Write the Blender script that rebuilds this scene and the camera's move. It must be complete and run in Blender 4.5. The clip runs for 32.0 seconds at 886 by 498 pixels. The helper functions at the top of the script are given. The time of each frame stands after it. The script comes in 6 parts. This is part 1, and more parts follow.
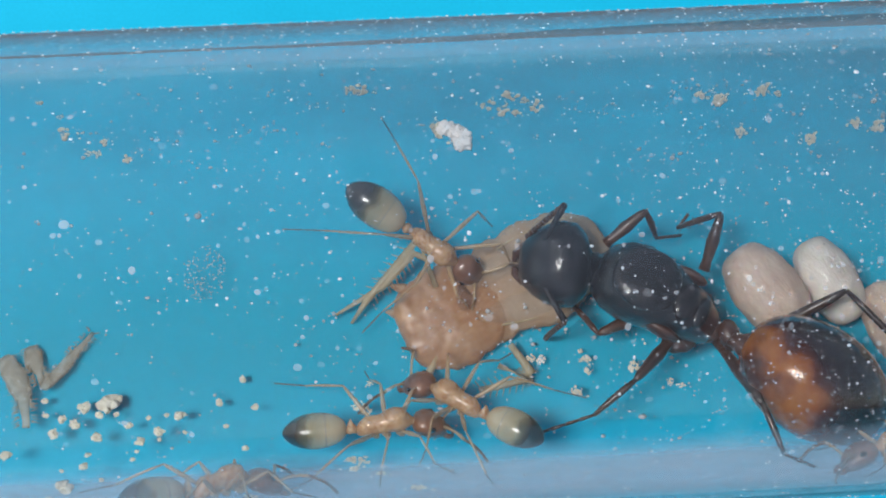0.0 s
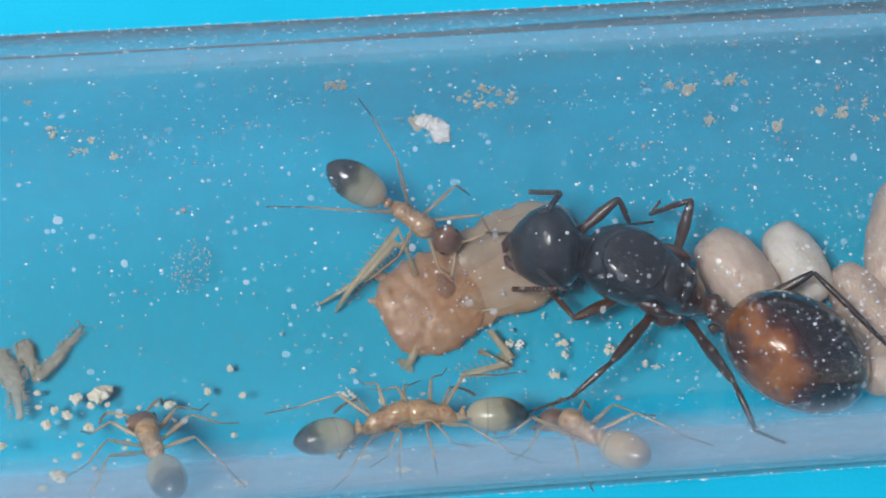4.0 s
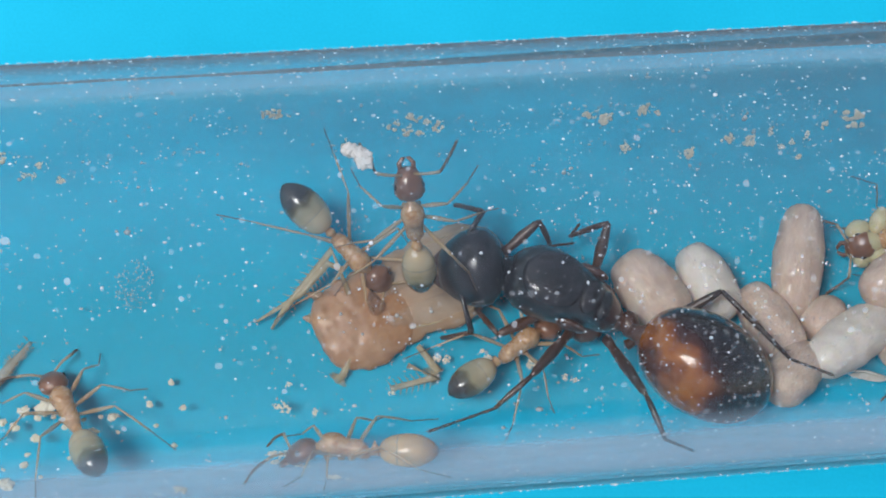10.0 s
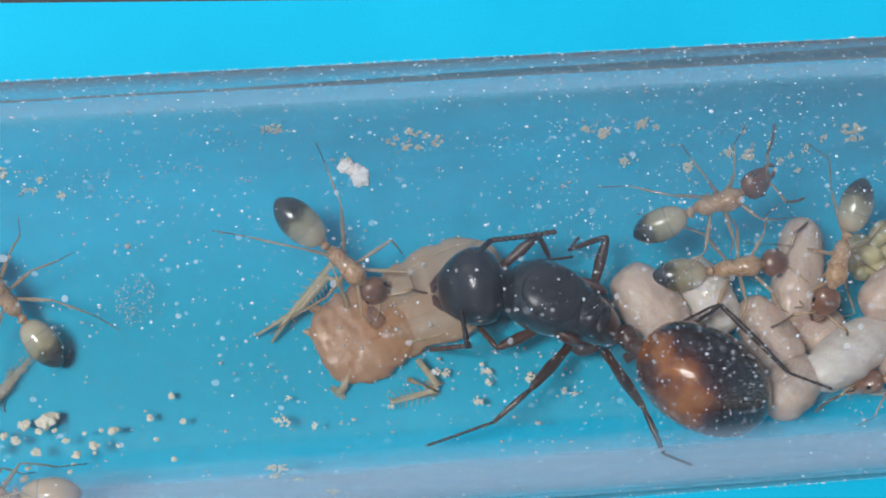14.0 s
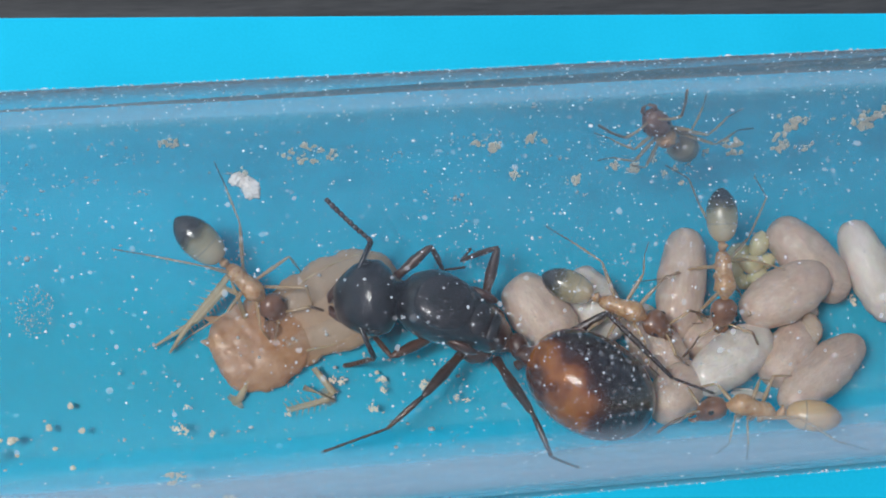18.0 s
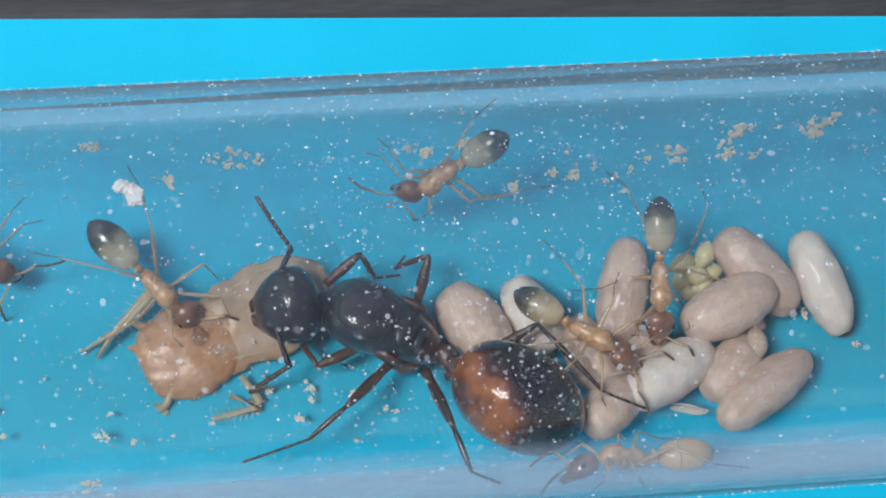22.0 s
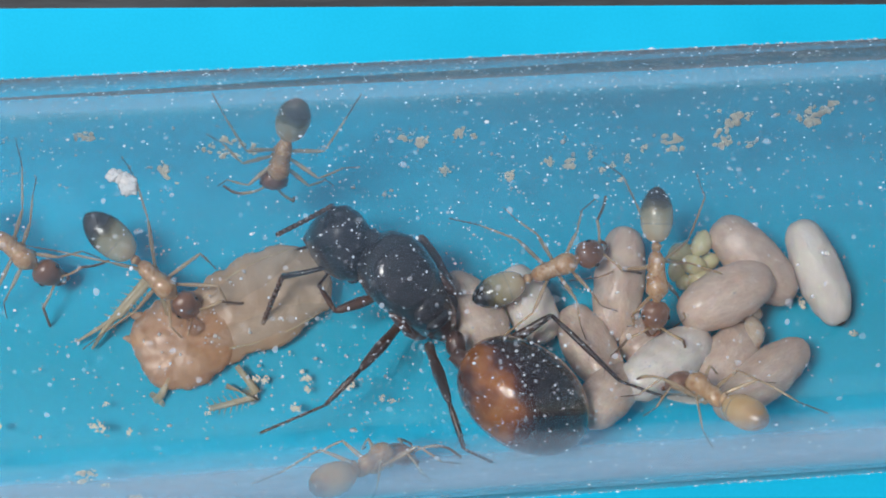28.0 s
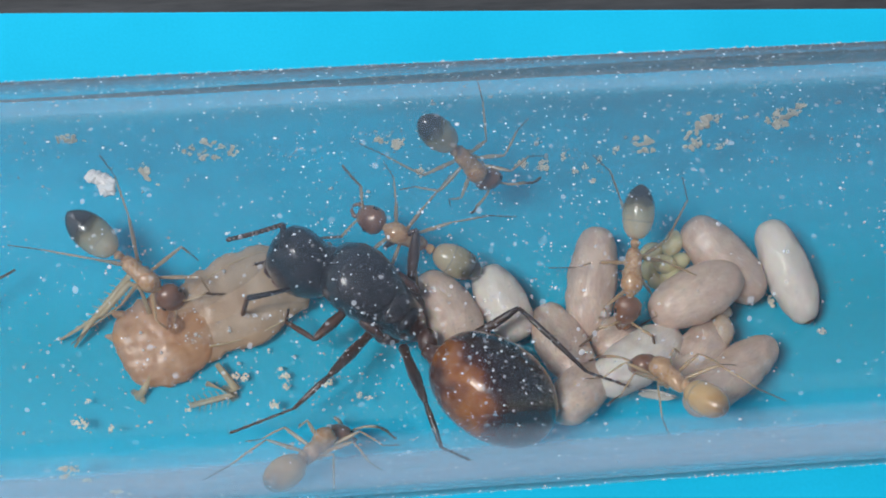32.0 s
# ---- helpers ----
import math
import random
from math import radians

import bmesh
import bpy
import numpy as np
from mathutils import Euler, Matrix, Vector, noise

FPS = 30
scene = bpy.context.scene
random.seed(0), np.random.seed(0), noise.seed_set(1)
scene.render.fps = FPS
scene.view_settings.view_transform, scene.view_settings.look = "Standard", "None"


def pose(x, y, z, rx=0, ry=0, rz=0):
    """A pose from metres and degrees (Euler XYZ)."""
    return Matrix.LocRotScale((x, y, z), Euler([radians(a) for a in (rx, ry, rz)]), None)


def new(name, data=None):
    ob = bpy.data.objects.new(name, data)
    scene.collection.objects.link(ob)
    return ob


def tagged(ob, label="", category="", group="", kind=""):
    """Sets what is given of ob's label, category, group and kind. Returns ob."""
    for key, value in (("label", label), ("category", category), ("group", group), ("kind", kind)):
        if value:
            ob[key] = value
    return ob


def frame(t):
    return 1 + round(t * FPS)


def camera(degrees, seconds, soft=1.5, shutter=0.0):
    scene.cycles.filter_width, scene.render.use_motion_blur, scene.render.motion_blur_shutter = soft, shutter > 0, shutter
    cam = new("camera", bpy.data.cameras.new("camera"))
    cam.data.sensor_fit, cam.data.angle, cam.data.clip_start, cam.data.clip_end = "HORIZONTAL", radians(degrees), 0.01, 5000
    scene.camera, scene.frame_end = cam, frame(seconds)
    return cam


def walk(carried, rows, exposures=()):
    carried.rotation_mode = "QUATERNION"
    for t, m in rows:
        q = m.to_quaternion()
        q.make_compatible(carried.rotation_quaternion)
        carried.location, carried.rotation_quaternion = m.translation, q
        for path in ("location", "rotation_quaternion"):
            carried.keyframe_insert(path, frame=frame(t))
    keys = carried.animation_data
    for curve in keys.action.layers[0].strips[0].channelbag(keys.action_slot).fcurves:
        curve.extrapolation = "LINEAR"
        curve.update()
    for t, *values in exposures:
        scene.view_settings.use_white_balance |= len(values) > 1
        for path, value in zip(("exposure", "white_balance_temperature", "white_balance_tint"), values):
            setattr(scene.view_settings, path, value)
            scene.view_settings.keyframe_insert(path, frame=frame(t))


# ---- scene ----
MM = 0.001
cam = camera(32, 32.0, soft=1.9)
walk(cam, [
    (0.0, pose(-0.00620, -0.01450, 0.05567, 17.712, -1.955, -3.371)),
    (0.5, pose(-0.00620, -0.01436, 0.05562, 17.569, -1.934, -3.443)),
    (1.0, pose(-0.00601, -0.01442, 0.05565, 17.601, -1.683, -3.428)),
    (1.5, pose(-0.00601, -0.01443, 0.05560, 17.596, -1.641, -3.523)),
    (2.0, pose(-0.00616, -0.01460, 0.05595, 17.590, -1.862, -3.683)),
    (2.5, pose(-0.00620, -0.01470, 0.05631, 17.509, -1.997, -3.858)),
    (3.0, pose(-0.00624, -0.01471, 0.05668, 17.353, -2.149, -3.980)),
    (3.5, pose(-0.00640, -0.01491, 0.05701, 17.393, -2.393, -4.262)),
    (5.5, pose(-0.00648, -0.01518, 0.05738, 17.545, -2.649, -4.892)),
    (6.0, pose(-0.00649, -0.01499, 0.05739, 17.382, -2.799, -4.782)),
    (6.5, pose(-0.00655, -0.01516, 0.05737, 17.582, -2.850, -4.969)),
    (7.0, pose(-0.00653, -0.01525, 0.05742, 17.671, -2.885, -4.971)),
    (7.5, pose(-0.00648, -0.01522, 0.05744, 17.650, -2.920, -4.978)),
    (8.0, pose(-0.00649, -0.01515, 0.05742, 17.607, -3.004, -4.998)),
    (8.5, pose(-0.00648, -0.01519, 0.05757, 17.626, -3.144, -5.005)),
    (9.0, pose(-0.00651, -0.01533, 0.05792, 17.931, -3.547, -5.041)),
    (9.5, pose(-0.00627, -0.01567, 0.05889, 18.202, -3.771, -5.182)),
    (10.0, pose(-0.00559, -0.01626, 0.06042, 18.327, -4.011, -4.984)),
    (10.5, pose(-0.00507, -0.01610, 0.06068, 18.414, -3.415, -4.929)),
    (11.0, pose(-0.00527, -0.01606, 0.06076, 18.515, -3.676, -4.949)),
    (11.5, pose(-0.00532, -0.01598, 0.06068, 18.491, -3.706, -5.032)),
    (12.0, pose(-0.00517, -0.01598, 0.06073, 18.464, -3.579, -4.972)),
    (12.5, pose(-0.00516, -0.01599, 0.06073, 18.464, -3.573, -4.971)),
    (13.0, pose(-0.00509, -0.01610, 0.06095, 18.468, -3.460, -5.025)),
    (13.5, pose(-0.00516, -0.01595, 0.06074, 18.435, -3.607, -4.894)),
    (15.5, pose(-0.00488, -0.01632, 0.06116, 18.607, -3.650, -4.891)),
    (16.0, pose(-0.00483, -0.01657, 0.06172, 18.706, -4.136, -5.140)),
    (16.5, pose(-0.00500, -0.01660, 0.06202, 18.750, -5.014, -5.551)),
    (17.0, pose(-0.00494, -0.01661, 0.06220, 18.802, -5.662, -5.807)),
    (17.5, pose(-0.00465, -0.01664, 0.06230, 18.916, -6.046, -5.937)),
    (18.0, pose(-0.00438, -0.01671, 0.06236, 19.099, -6.438, -6.107)),
    (18.5, pose(-0.00418, -0.01670, 0.06230, 19.180, -6.911, -6.281)),
    (19.0, pose(-0.00398, -0.01658, 0.06214, 19.073, -7.367, -6.456)),
    (19.5, pose(-0.00202, -0.01680, 0.06249, 18.829, -6.096, -5.918)),
    (20.0, pose(-0.00055, -0.01648, 0.06228, 18.412, -5.256, -5.443)),
    (20.5, pose(0.00057, -0.01622, 0.06200, 18.342, -4.611, -4.984)),
    (21.0, pose(0.00209, -0.01611, 0.06206, 18.344, -3.471, -4.422)),
    (21.5, pose(0.00174, -0.01637, 0.06169, 18.827, -3.872, -4.558)),
    (22.0, pose(0.00187, -0.01646, 0.06171, 18.892, -3.765, -4.564)),
    (22.5, pose(0.00187, -0.01644, 0.06172, 18.849, -3.785, -4.593)),
    (23.0, pose(0.00208, -0.01666, 0.06175, 18.991, -3.590, -4.566)),
    (23.5, pose(0.00198, -0.01663, 0.06162, 18.976, -3.721, -4.610)),
    (24.0, pose(0.00207, -0.01661, 0.06163, 18.913, -3.658, -4.626)),
    (24.5, pose(0.00200, -0.01659, 0.06160, 18.898, -3.713, -4.704)),
    (25.0, pose(0.00206, -0.01667, 0.06159, 18.923, -3.656, -4.703)),
    (25.5, pose(0.00207, -0.01656, 0.06154, 18.812, -3.704, -4.650)),
    (27.5, pose(0.00207, -0.01649, 0.06152, 18.620, -3.711, -4.639)),
    (28.0, pose(0.00212, -0.01648, 0.06157, 18.548, -3.671, -4.605)),
    (28.5, pose(0.00220, -0.01656, 0.06168, 18.554, -3.602, -4.589)),
    (29.0, pose(0.00197, -0.01656, 0.06162, 18.535, -3.844, -4.709)),
    (29.5, pose(0.00199, -0.01670, 0.06162, 18.587, -3.881, -4.761)),
    (30.0, pose(0.00190, -0.01651, 0.06164, 18.363, -4.072, -4.807)),
    (30.5, pose(0.00208, -0.01664, 0.06169, 18.433, -4.004, -4.775)),
    (31.0, pose(0.00211, -0.01670, 0.06183, 18.456, -4.089, -4.788)),
    (31.5, pose(0.00248, -0.01683, 0.06221, 18.490, -3.906, -4.743)),
    (32.0, pose(0.00276, -0.01708, 0.06279, 18.681, -3.851, -4.724)),
], exposures=[(0.0, -0.08), (2.0, 0.0), (19.5, 0.0), (21.5, 0.08), (26.0, 0.06), (32.0, 0.02)])

# ---- light: a bright room by day and one lamp above the tube ----
world = bpy.data.worlds.new("room_light")
scene.world = world
world.use_nodes = True
wn = world.node_tree.nodes
sky = wn.new("ShaderNodeTexSky")
sky.sky_type, sky.sun_disc = "NISHITA", False
sky.sun_elevation, sky.sun_rotation = radians(48), radians(-60)
room = wn.new("ShaderNodeMix")
room.data_type, room.blend_type = "RGBA", "ADD"
room.inputs["Factor"].default_value = 1.0
room.inputs[7].default_value = (2.5, 2.6, 2.7, 1)
world.node_tree.links.new(sky.outputs[0], room.inputs[6])
world.node_tree.links.new(room.outputs[2], wn["Background"].inputs[0])
wn["Background"].inputs[1].default_value = 0.110


def led(x, y, z, watts):
    data = bpy.data.lights.new("lamp_diode", "POINT")
    data.shadow_soft_size, data.energy, data.color = 0.0, watts, (1.0, 0.97, 0.92)
    ob = new("lamp_diode", data)
    ob.location = (x, y, z)
    return ob


# a desk lamp of ten small diodes, up and to the side of the tube
for k in range(10):
    a, r = 2.4 * k, 0.034 * math.sqrt((k + 0.3) / 9.5)
    led(-0.094 + r * math.cos(a), -0.036 + r * math.sin(a), 0.220 + 0.4 * r * math.cos(a), 0.166)
scene.cycles.caustics_refractive = scene.cycles.caustics_reflective = False
scene.view_settings.exposure = 0.0


# ---- materials ----
def shader(name):
    mat = bpy.data.materials.new(name)
    mat.use_nodes = True
    nt = mat.node_tree
    return mat, nt, nt.nodes["Principled BSDF"]


def node(nt, kind, **values):
    n = nt.nodes.new("ShaderNode" + kind)
    for key, value in values.items():
        n.inputs[key.replace("_", " ")].default_value = value
    return n


def coords(nt, stretch=(1, 1, 1)):
    """Object coordinates in millimetres."""
    tc = nt.nodes.new("ShaderNodeTexCoord")
    mp = nt.nodes.new("ShaderNodeMapping")
    mp.inputs["Scale"].default_value = [1000 * s for s in stretch]
    nt.links.new(tc.outputs["Object"], mp.inputs["Vector"])
    return mp.outputs[0]


def noise_at(nt, vec, scale, detail=4.0, rough=0.55):
    n = node(nt, "TexNoise", Scale=scale, Detail=detail, Roughness=rough)
    nt.links.new(vec, n.inputs["Vector"])
    return n.outputs["Fac"]


def ramp(nt, fac, *stops):
    r = nt.nodes.new("ShaderNodeValToRGB")
    while len(r.color_ramp.elements) < len(stops):
        r.color_ramp.elements.new(0.5)
    for e, (at, col) in zip(r.color_ramp.elements, stops):
        e.position, e.color = at, (*col, 1)
    nt.links.new(fac, r.inputs[0])
    return r.outputs[0]


def bumped(nt, bsdf, height, strength, dist=0.00005):
    b = node(nt, "Bump", Strength=strength, Distance=dist)
    nt.links.new(height, b.inputs["Height"])
    nt.links.new(b.outputs[0], bsdf.inputs["Normal"])


def speckled(name, dark, light, scale, rough=0.5, bump=0.3, stretch=(1, 1, 1), sss=0.0, fine=6.0, gloss=0.5, coat=0.0, alpha=1.0):
    """Two scales of mottling between two colours, with fine relief."""
    mat, nt, b = shader(name)
    v = coords(nt, stretch)
    big, small = noise_at(nt, v, scale, 3), noise_at(nt, v, scale * fine, 5)
    mix = nt.nodes.new("ShaderNodeMath")
    mix.operation = "MULTIPLY_ADD"
    mix.inputs[1].default_value = 0.45
    nt.links.new(small, mix.inputs[0])
    half = nt.nodes.new("ShaderNodeMath")
    half.operation = "MULTIPLY"
    half.inputs[1].default_value = 0.6
    nt.links.new(big, half.inputs[0])
    nt.links.new(half.outputs[0], mix.inputs[2])
    nt.links.new(ramp(nt, mix.outputs[0], (0.32, dark), (0.68, light)), b.inputs["Base Color"])
    b.inputs["Roughness"].default_value = rough
    b.inputs["Specular IOR Level"].default_value = gloss
    b.inputs["Coat Weight"].default_value = coat
    b.inputs["Coat Roughness"].default_value = 0.10 if coat > 0.75 else 0.15
    b.inputs["Alpha"].default_value = alpha
    if sss:
        b.inputs["Subsurface Weight"].default_value = sss
        b.inputs["Subsurface Radius"].default_value = (1.0, 0.7, 0.4)
        b.inputs["Subsurface Scale"].default_value = 0.0003
    bumped(nt, b, small, bump)
    return mat


def banded(name, stops, scale, span, offset, rough, axis=(1, 0, 0), wobble=0.12, sss=0.0, coat=0.0, alpha=1.0, gloss=0.5, bump=0.15, tip=0.0):
    """A colour that runs along one axis of the part, from offset over span millimetres, with an uneven border."""
    mat, nt, b = shader(name)
    v = coords(nt)
    dot = nt.nodes.new("ShaderNodeVectorMath")
    dot.operation = "DOT_PRODUCT"
    dot.inputs[1].default_value = axis
    nt.links.new(v, dot.inputs[0])
    run = nt.nodes.new("ShaderNodeMapRange")
    run.inputs["From Min"].default_value, run.inputs["From Max"].default_value = offset, offset + span
    nt.links.new(dot.outputs["Value"], run.inputs["Value"])
    n = noise_at(nt, v, scale)
    add = nt.nodes.new("ShaderNodeMath")
    add.operation = "MULTIPLY_ADD"
    add.inputs[1].default_value = wobble * 2
    nt.links.new(n, add.inputs[0])
    sub = nt.nodes.new("ShaderNodeMath")
    sub.operation = "SUBTRACT"
    sub.inputs[1].default_value = wobble
    nt.links.new(run.outputs[0], sub.inputs[0])
    nt.links.new(sub.outputs[0], add.inputs[2])
    nt.links.new(ramp(nt, add.outputs[0], *stops), b.inputs["Base Color"])
    b.inputs["Roughness"].default_value = rough
    b.inputs["Specular IOR Level"].default_value = gloss
    b.inputs["Coat Weight"].default_value = coat
    b.inputs["Coat Roughness"].default_value = 0.10 if coat > 0.75 else 0.13
    b.inputs["Alpha"].default_value = alpha
    if sss:
        b.inputs["Subsurface Weight"].default_value = sss
        b.inputs["Subsurface Radius"].default_value = (1.0, 0.8, 0.5)
        b.inputs["Subsurface Scale"].default_value = 0.0003
    if tip:
        nt.links.new(ramp(nt, add.outputs[0], (0.32, (tip, tip, tip)), (0.52, (alpha, alpha, alpha))), b.inputs["Alpha"])
    bumped(nt, b, noise_at(nt, v, scale * 5), bump)
    return mat


M_SHEET = speckled("blue_plastic", (0.003, 0.47, 0.70), (0.008, 0.54, 0.80), 0.12, 0.5, 0.08, fine=60, gloss=0.15)
M_TABLE = speckled("dark_table", (0.014, 0.015, 0.016), (0.055, 0.055, 0.055), 0.5, 0.6, 0.4, stretch=(0.25, 2, 2))
M_QUEEN = speckled("black_cuticle", (0.002, 0.002, 0.003), (0.028, 0.022, 0.025), 2.4, 0.34, 1.0, coat=0.85, gloss=0.10, fine=2.6)
M_QLEG = banded("queen_leg", ((0.0, (0.025, 0.012, 0.009)), (0.5, (0.09, 0.035, 0.015)), (1.0, (0.03, 0.016, 0.012))), 1.6, 4.0, -2.0, 0.35, (0, 0, 1), 0.4, coat=0.2)
M_QRED = speckled("red_brown_cuticle", (0.035, 0.014, 0.010), (0.10, 0.038, 0.02), 2.0, 0.35, 0.4, coat=0.2)
M_QGASTER = banded("amber_and_black_gaster", ((0.0, (0.007, 0.005, 0.006)), (0.54, (0.012, 0.006, 0.006)), (0.67, (0.030, 0.009, 0.007)), (0.76, (0.09, 0.024, 0.010)), (0.81, (0.26, 0.075, 0.016)), (0.89, (0.40, 0.14, 0.026)), (0.95, (0.22, 0.07, 0.020)), (1.0, (0.08, 0.028, 0.016))), 0.9, 4.6, -2.35, 0.24, (0.56, 0.80, -0.20), 0.17, coat=0.85, gloss=0.08, bump=0.03)
M_QTHORAX = banded("black_thorax_red_behind", ((0.0, (0.11, 0.035, 0.020)), (0.35, (0.06, 0.021, 0.014)), (0.62, (0.016, 0.010, 0.010)), (1.0, (0.012, 0.011, 0.013))), 1.9, 2.4, -3.0, 0.30, (1, 0, 0), 0.22, coat=1.0, gloss=0.12, bump=0.4)
M_WBODY = speckled("honey_cuticle", (0.44, 0.18, 0.06), (0.93, 0.62, 0.35), 2.4, 0.26, 0.5, sss=0.35, coat=1.0, alpha=0.72, fine=4.0)
M_WHEAD = speckled("brown_head_cuticle", (0.10, 0.036, 0.018), (0.33, 0.145, 0.072), 1.8, 0.28, 0.25, coat=0.8, alpha=0.93)
M_WGASTER = banded("olive_gaster_with_dark_tip", ((0.0, (0.012, 0.010, 0.009)), (0.30, (0.022, 0.017, 0.012)), (0.40, (0.12, 0.10, 0.05)), (0.48, (0.48, 0.40, 0.23)), (0.72, (0.78, 0.65, 0.43)), (1.0, (0.80, 0.57, 0.34))), 1.3, 2.9, -2.5, 0.2, (1, 0, 0), 0.13, sss=0.3, coat=1.0, alpha=0.66, tip=0.97)
M_WPALE = banded("amber_gaster", ((0.0, (0.06, 0.04, 0.03)), (0.14, (0.12, 0.07, 0.045)), (0.25, (0.56, 0.32, 0.13)), (0.4, (0.84, 0.54, 0.25)), (0.7, (0.92, 0.63, 0.32)), (1.0, (0.74, 0.43, 0.18))), 1.0, 2.9, -2.5, 0.2, (1, 0, 0), 0.12, sss=0.3, coat=1.0, alpha=0.72)
M_WBAND = speckled("pale_gaster_band", (0.40, 0.38, 0.30), (0.62, 0.58, 0.46), 2.0, 0.25, 0.2, coat=0.8, alpha=0.55)
M_WLEG = speckled("pale_leg_cuticle", (0.42, 0.26, 0.12), (0.70, 0.51, 0.30), 2.0, 0.32, 0.2, coat=0.5, alpha=0.52)
M_WTIP = speckled("dusky_leg_tip", (0.10, 0.06, 0.045), (0.26, 0.17, 0.11), 2.0, 0.4, 0.2, alpha=0.8)
M_EYE = speckled("black_eye", (0.008, 0.006, 0.006), (0.03, 0.02, 0.02), 8.0, 0.2, 0.4, coat=0.5)
M_COCOON = speckled("cream_cocoon", (0.62, 0.42, 0.33), (0.96, 0.79, 0.68), 1.3, 0.45, 1.0, stretch=(0.5, 1.6, 1.6), sss=0.45, fine=8, coat=0.30, alpha=0.82)
M_COCOONW = speckled("white_cocoon", (0.82, 0.71, 0.64), (0.99, 0.93, 0.88), 1.3, 0.5, 1.0, stretch=(0.5, 1.6, 1.6), sss=0.35, fine=8, coat=0.20, alpha=0.92)
M_SPOT = speckled("dark_cocoon_tip", (0.02, 0.014, 0.01), (0.09, 0.05, 0.03), 3.0, 0.6, 0.5)
M_LARVA = speckled("wet_larva_skin", (0.74, 0.64, 0.34), (0.96, 0.88, 0.58), 1.6, 0.12, 0.2, sss=0.4, coat=1.0, alpha=0.72)
M_PALE = speckled("pale_larva_skin", (0.64, 0.48, 0.36), (0.88, 0.74, 0.60), 1.6, 0.15, 0.35, sss=0.4, coat=1.0, alpha=0.66)
M_PREY = banded("tan_prey_shell", ((0.0, (0.56, 0.28, 0.13)), (0.35, (0.60, 0.34, 0.18)), (0.52, (0.60, 0.38, 0.22)), (0.75, (0.64, 0.43, 0.27)), (1.0, (0.60, 0.43, 0.28))), 1.6, 7.0, -3.6, 0.30, (1, 0, 0), 0.34, sss=0.2, coat=0.3, alpha=0.62, bump=1.0)
M_SHELL = speckled("orange_tan_shell", (0.44, 0.17, 0.06), (0.80, 0.46, 0.24), 0.7, 0.32, 0.7, sss=0.2, coat=0.25, fine=9.0, alpha=0.56, stretch=(0.6, 1.4, 1))
M_PREYD = speckled("dark_prey_organ", (0.10, 0.045, 0.03), (0.30, 0.15, 0.09), 2.0, 0.3, 0.6, coat=0.4, alpha=0.35)
M_PREYL = speckled("prey_leg_skin", (0.52, 0.38, 0.20), (0.82, 0.68, 0.44), 2.6, 0.3, 0.9, alpha=0.66, coat=0.8)
M_SCRAP = speckled("pale_leg_scrap", (0.50, 0.42, 0.30), (0.88, 0.80, 0.66), 3.2, 0.5, 1.0, alpha=0.52)
M_GRAIN = speckled("sand_coloured_crumb", (0.90, 0.82, 0.64), (0.99, 0.97, 0.88), 3.0, 0.7, 0.3)
M_WHITE = speckled("white_lint", (0.62, 0.61, 0.59), (0.84, 0.82, 0.80), 2.5, 0.7, 0.9, alpha=0.62)
M_REFLECTION = speckled("brown_dirt", (0.10, 0.085, 0.065), (0.40, 0.36, 0.30), 1.6, 0.7, 0.8, stretch=(0.3, 1, 1), alpha=0.78)
M_WING = speckled("shiny_wing_scrap", (0.5, 0.5, 0.48), (0.8, 0.8, 0.78), 2.0, 0.1, 0.5, coat=1.0)
M_VEIL = speckled("clear_wing_membrane", (0.52, 0.42, 0.30), (0.78, 0.68, 0.54), 1.2, 0.25, 0.8, coat=0.4, alpha=0.18)


def veil_of_drops(name, low, high):
    """Dried droplets, dust and painted glints, each of its own strength."""
    mat, nt, b = shader(name)
    geo = nt.nodes.new("ShaderNodeNewGeometry")
    run = nt.nodes.new("ShaderNodeMapRange")
    run.inputs["To Min"].default_value, run.inputs["To Max"].default_value = low, high
    nt.links.new(geo.outputs["Random Per Island"], run.inputs["Value"])
    nt.links.new(run.outputs[0], b.inputs["Alpha"])
    n = noise_at(nt, coords(nt), 6.0)
    nt.links.new(ramp(nt, n, (0.3, (0.70, 0.74, 0.80)), (0.7, (0.88, 0.90, 0.93))), b.inputs["Base Color"])
    b.inputs["Roughness"].default_value = 0.5
    return mat


M_DROP = veil_of_drops("dried_water_spot", 0.04, 0.32)
M_DUST_GLINT = veil_of_drops("pale_dust", 0.30, 1.0)


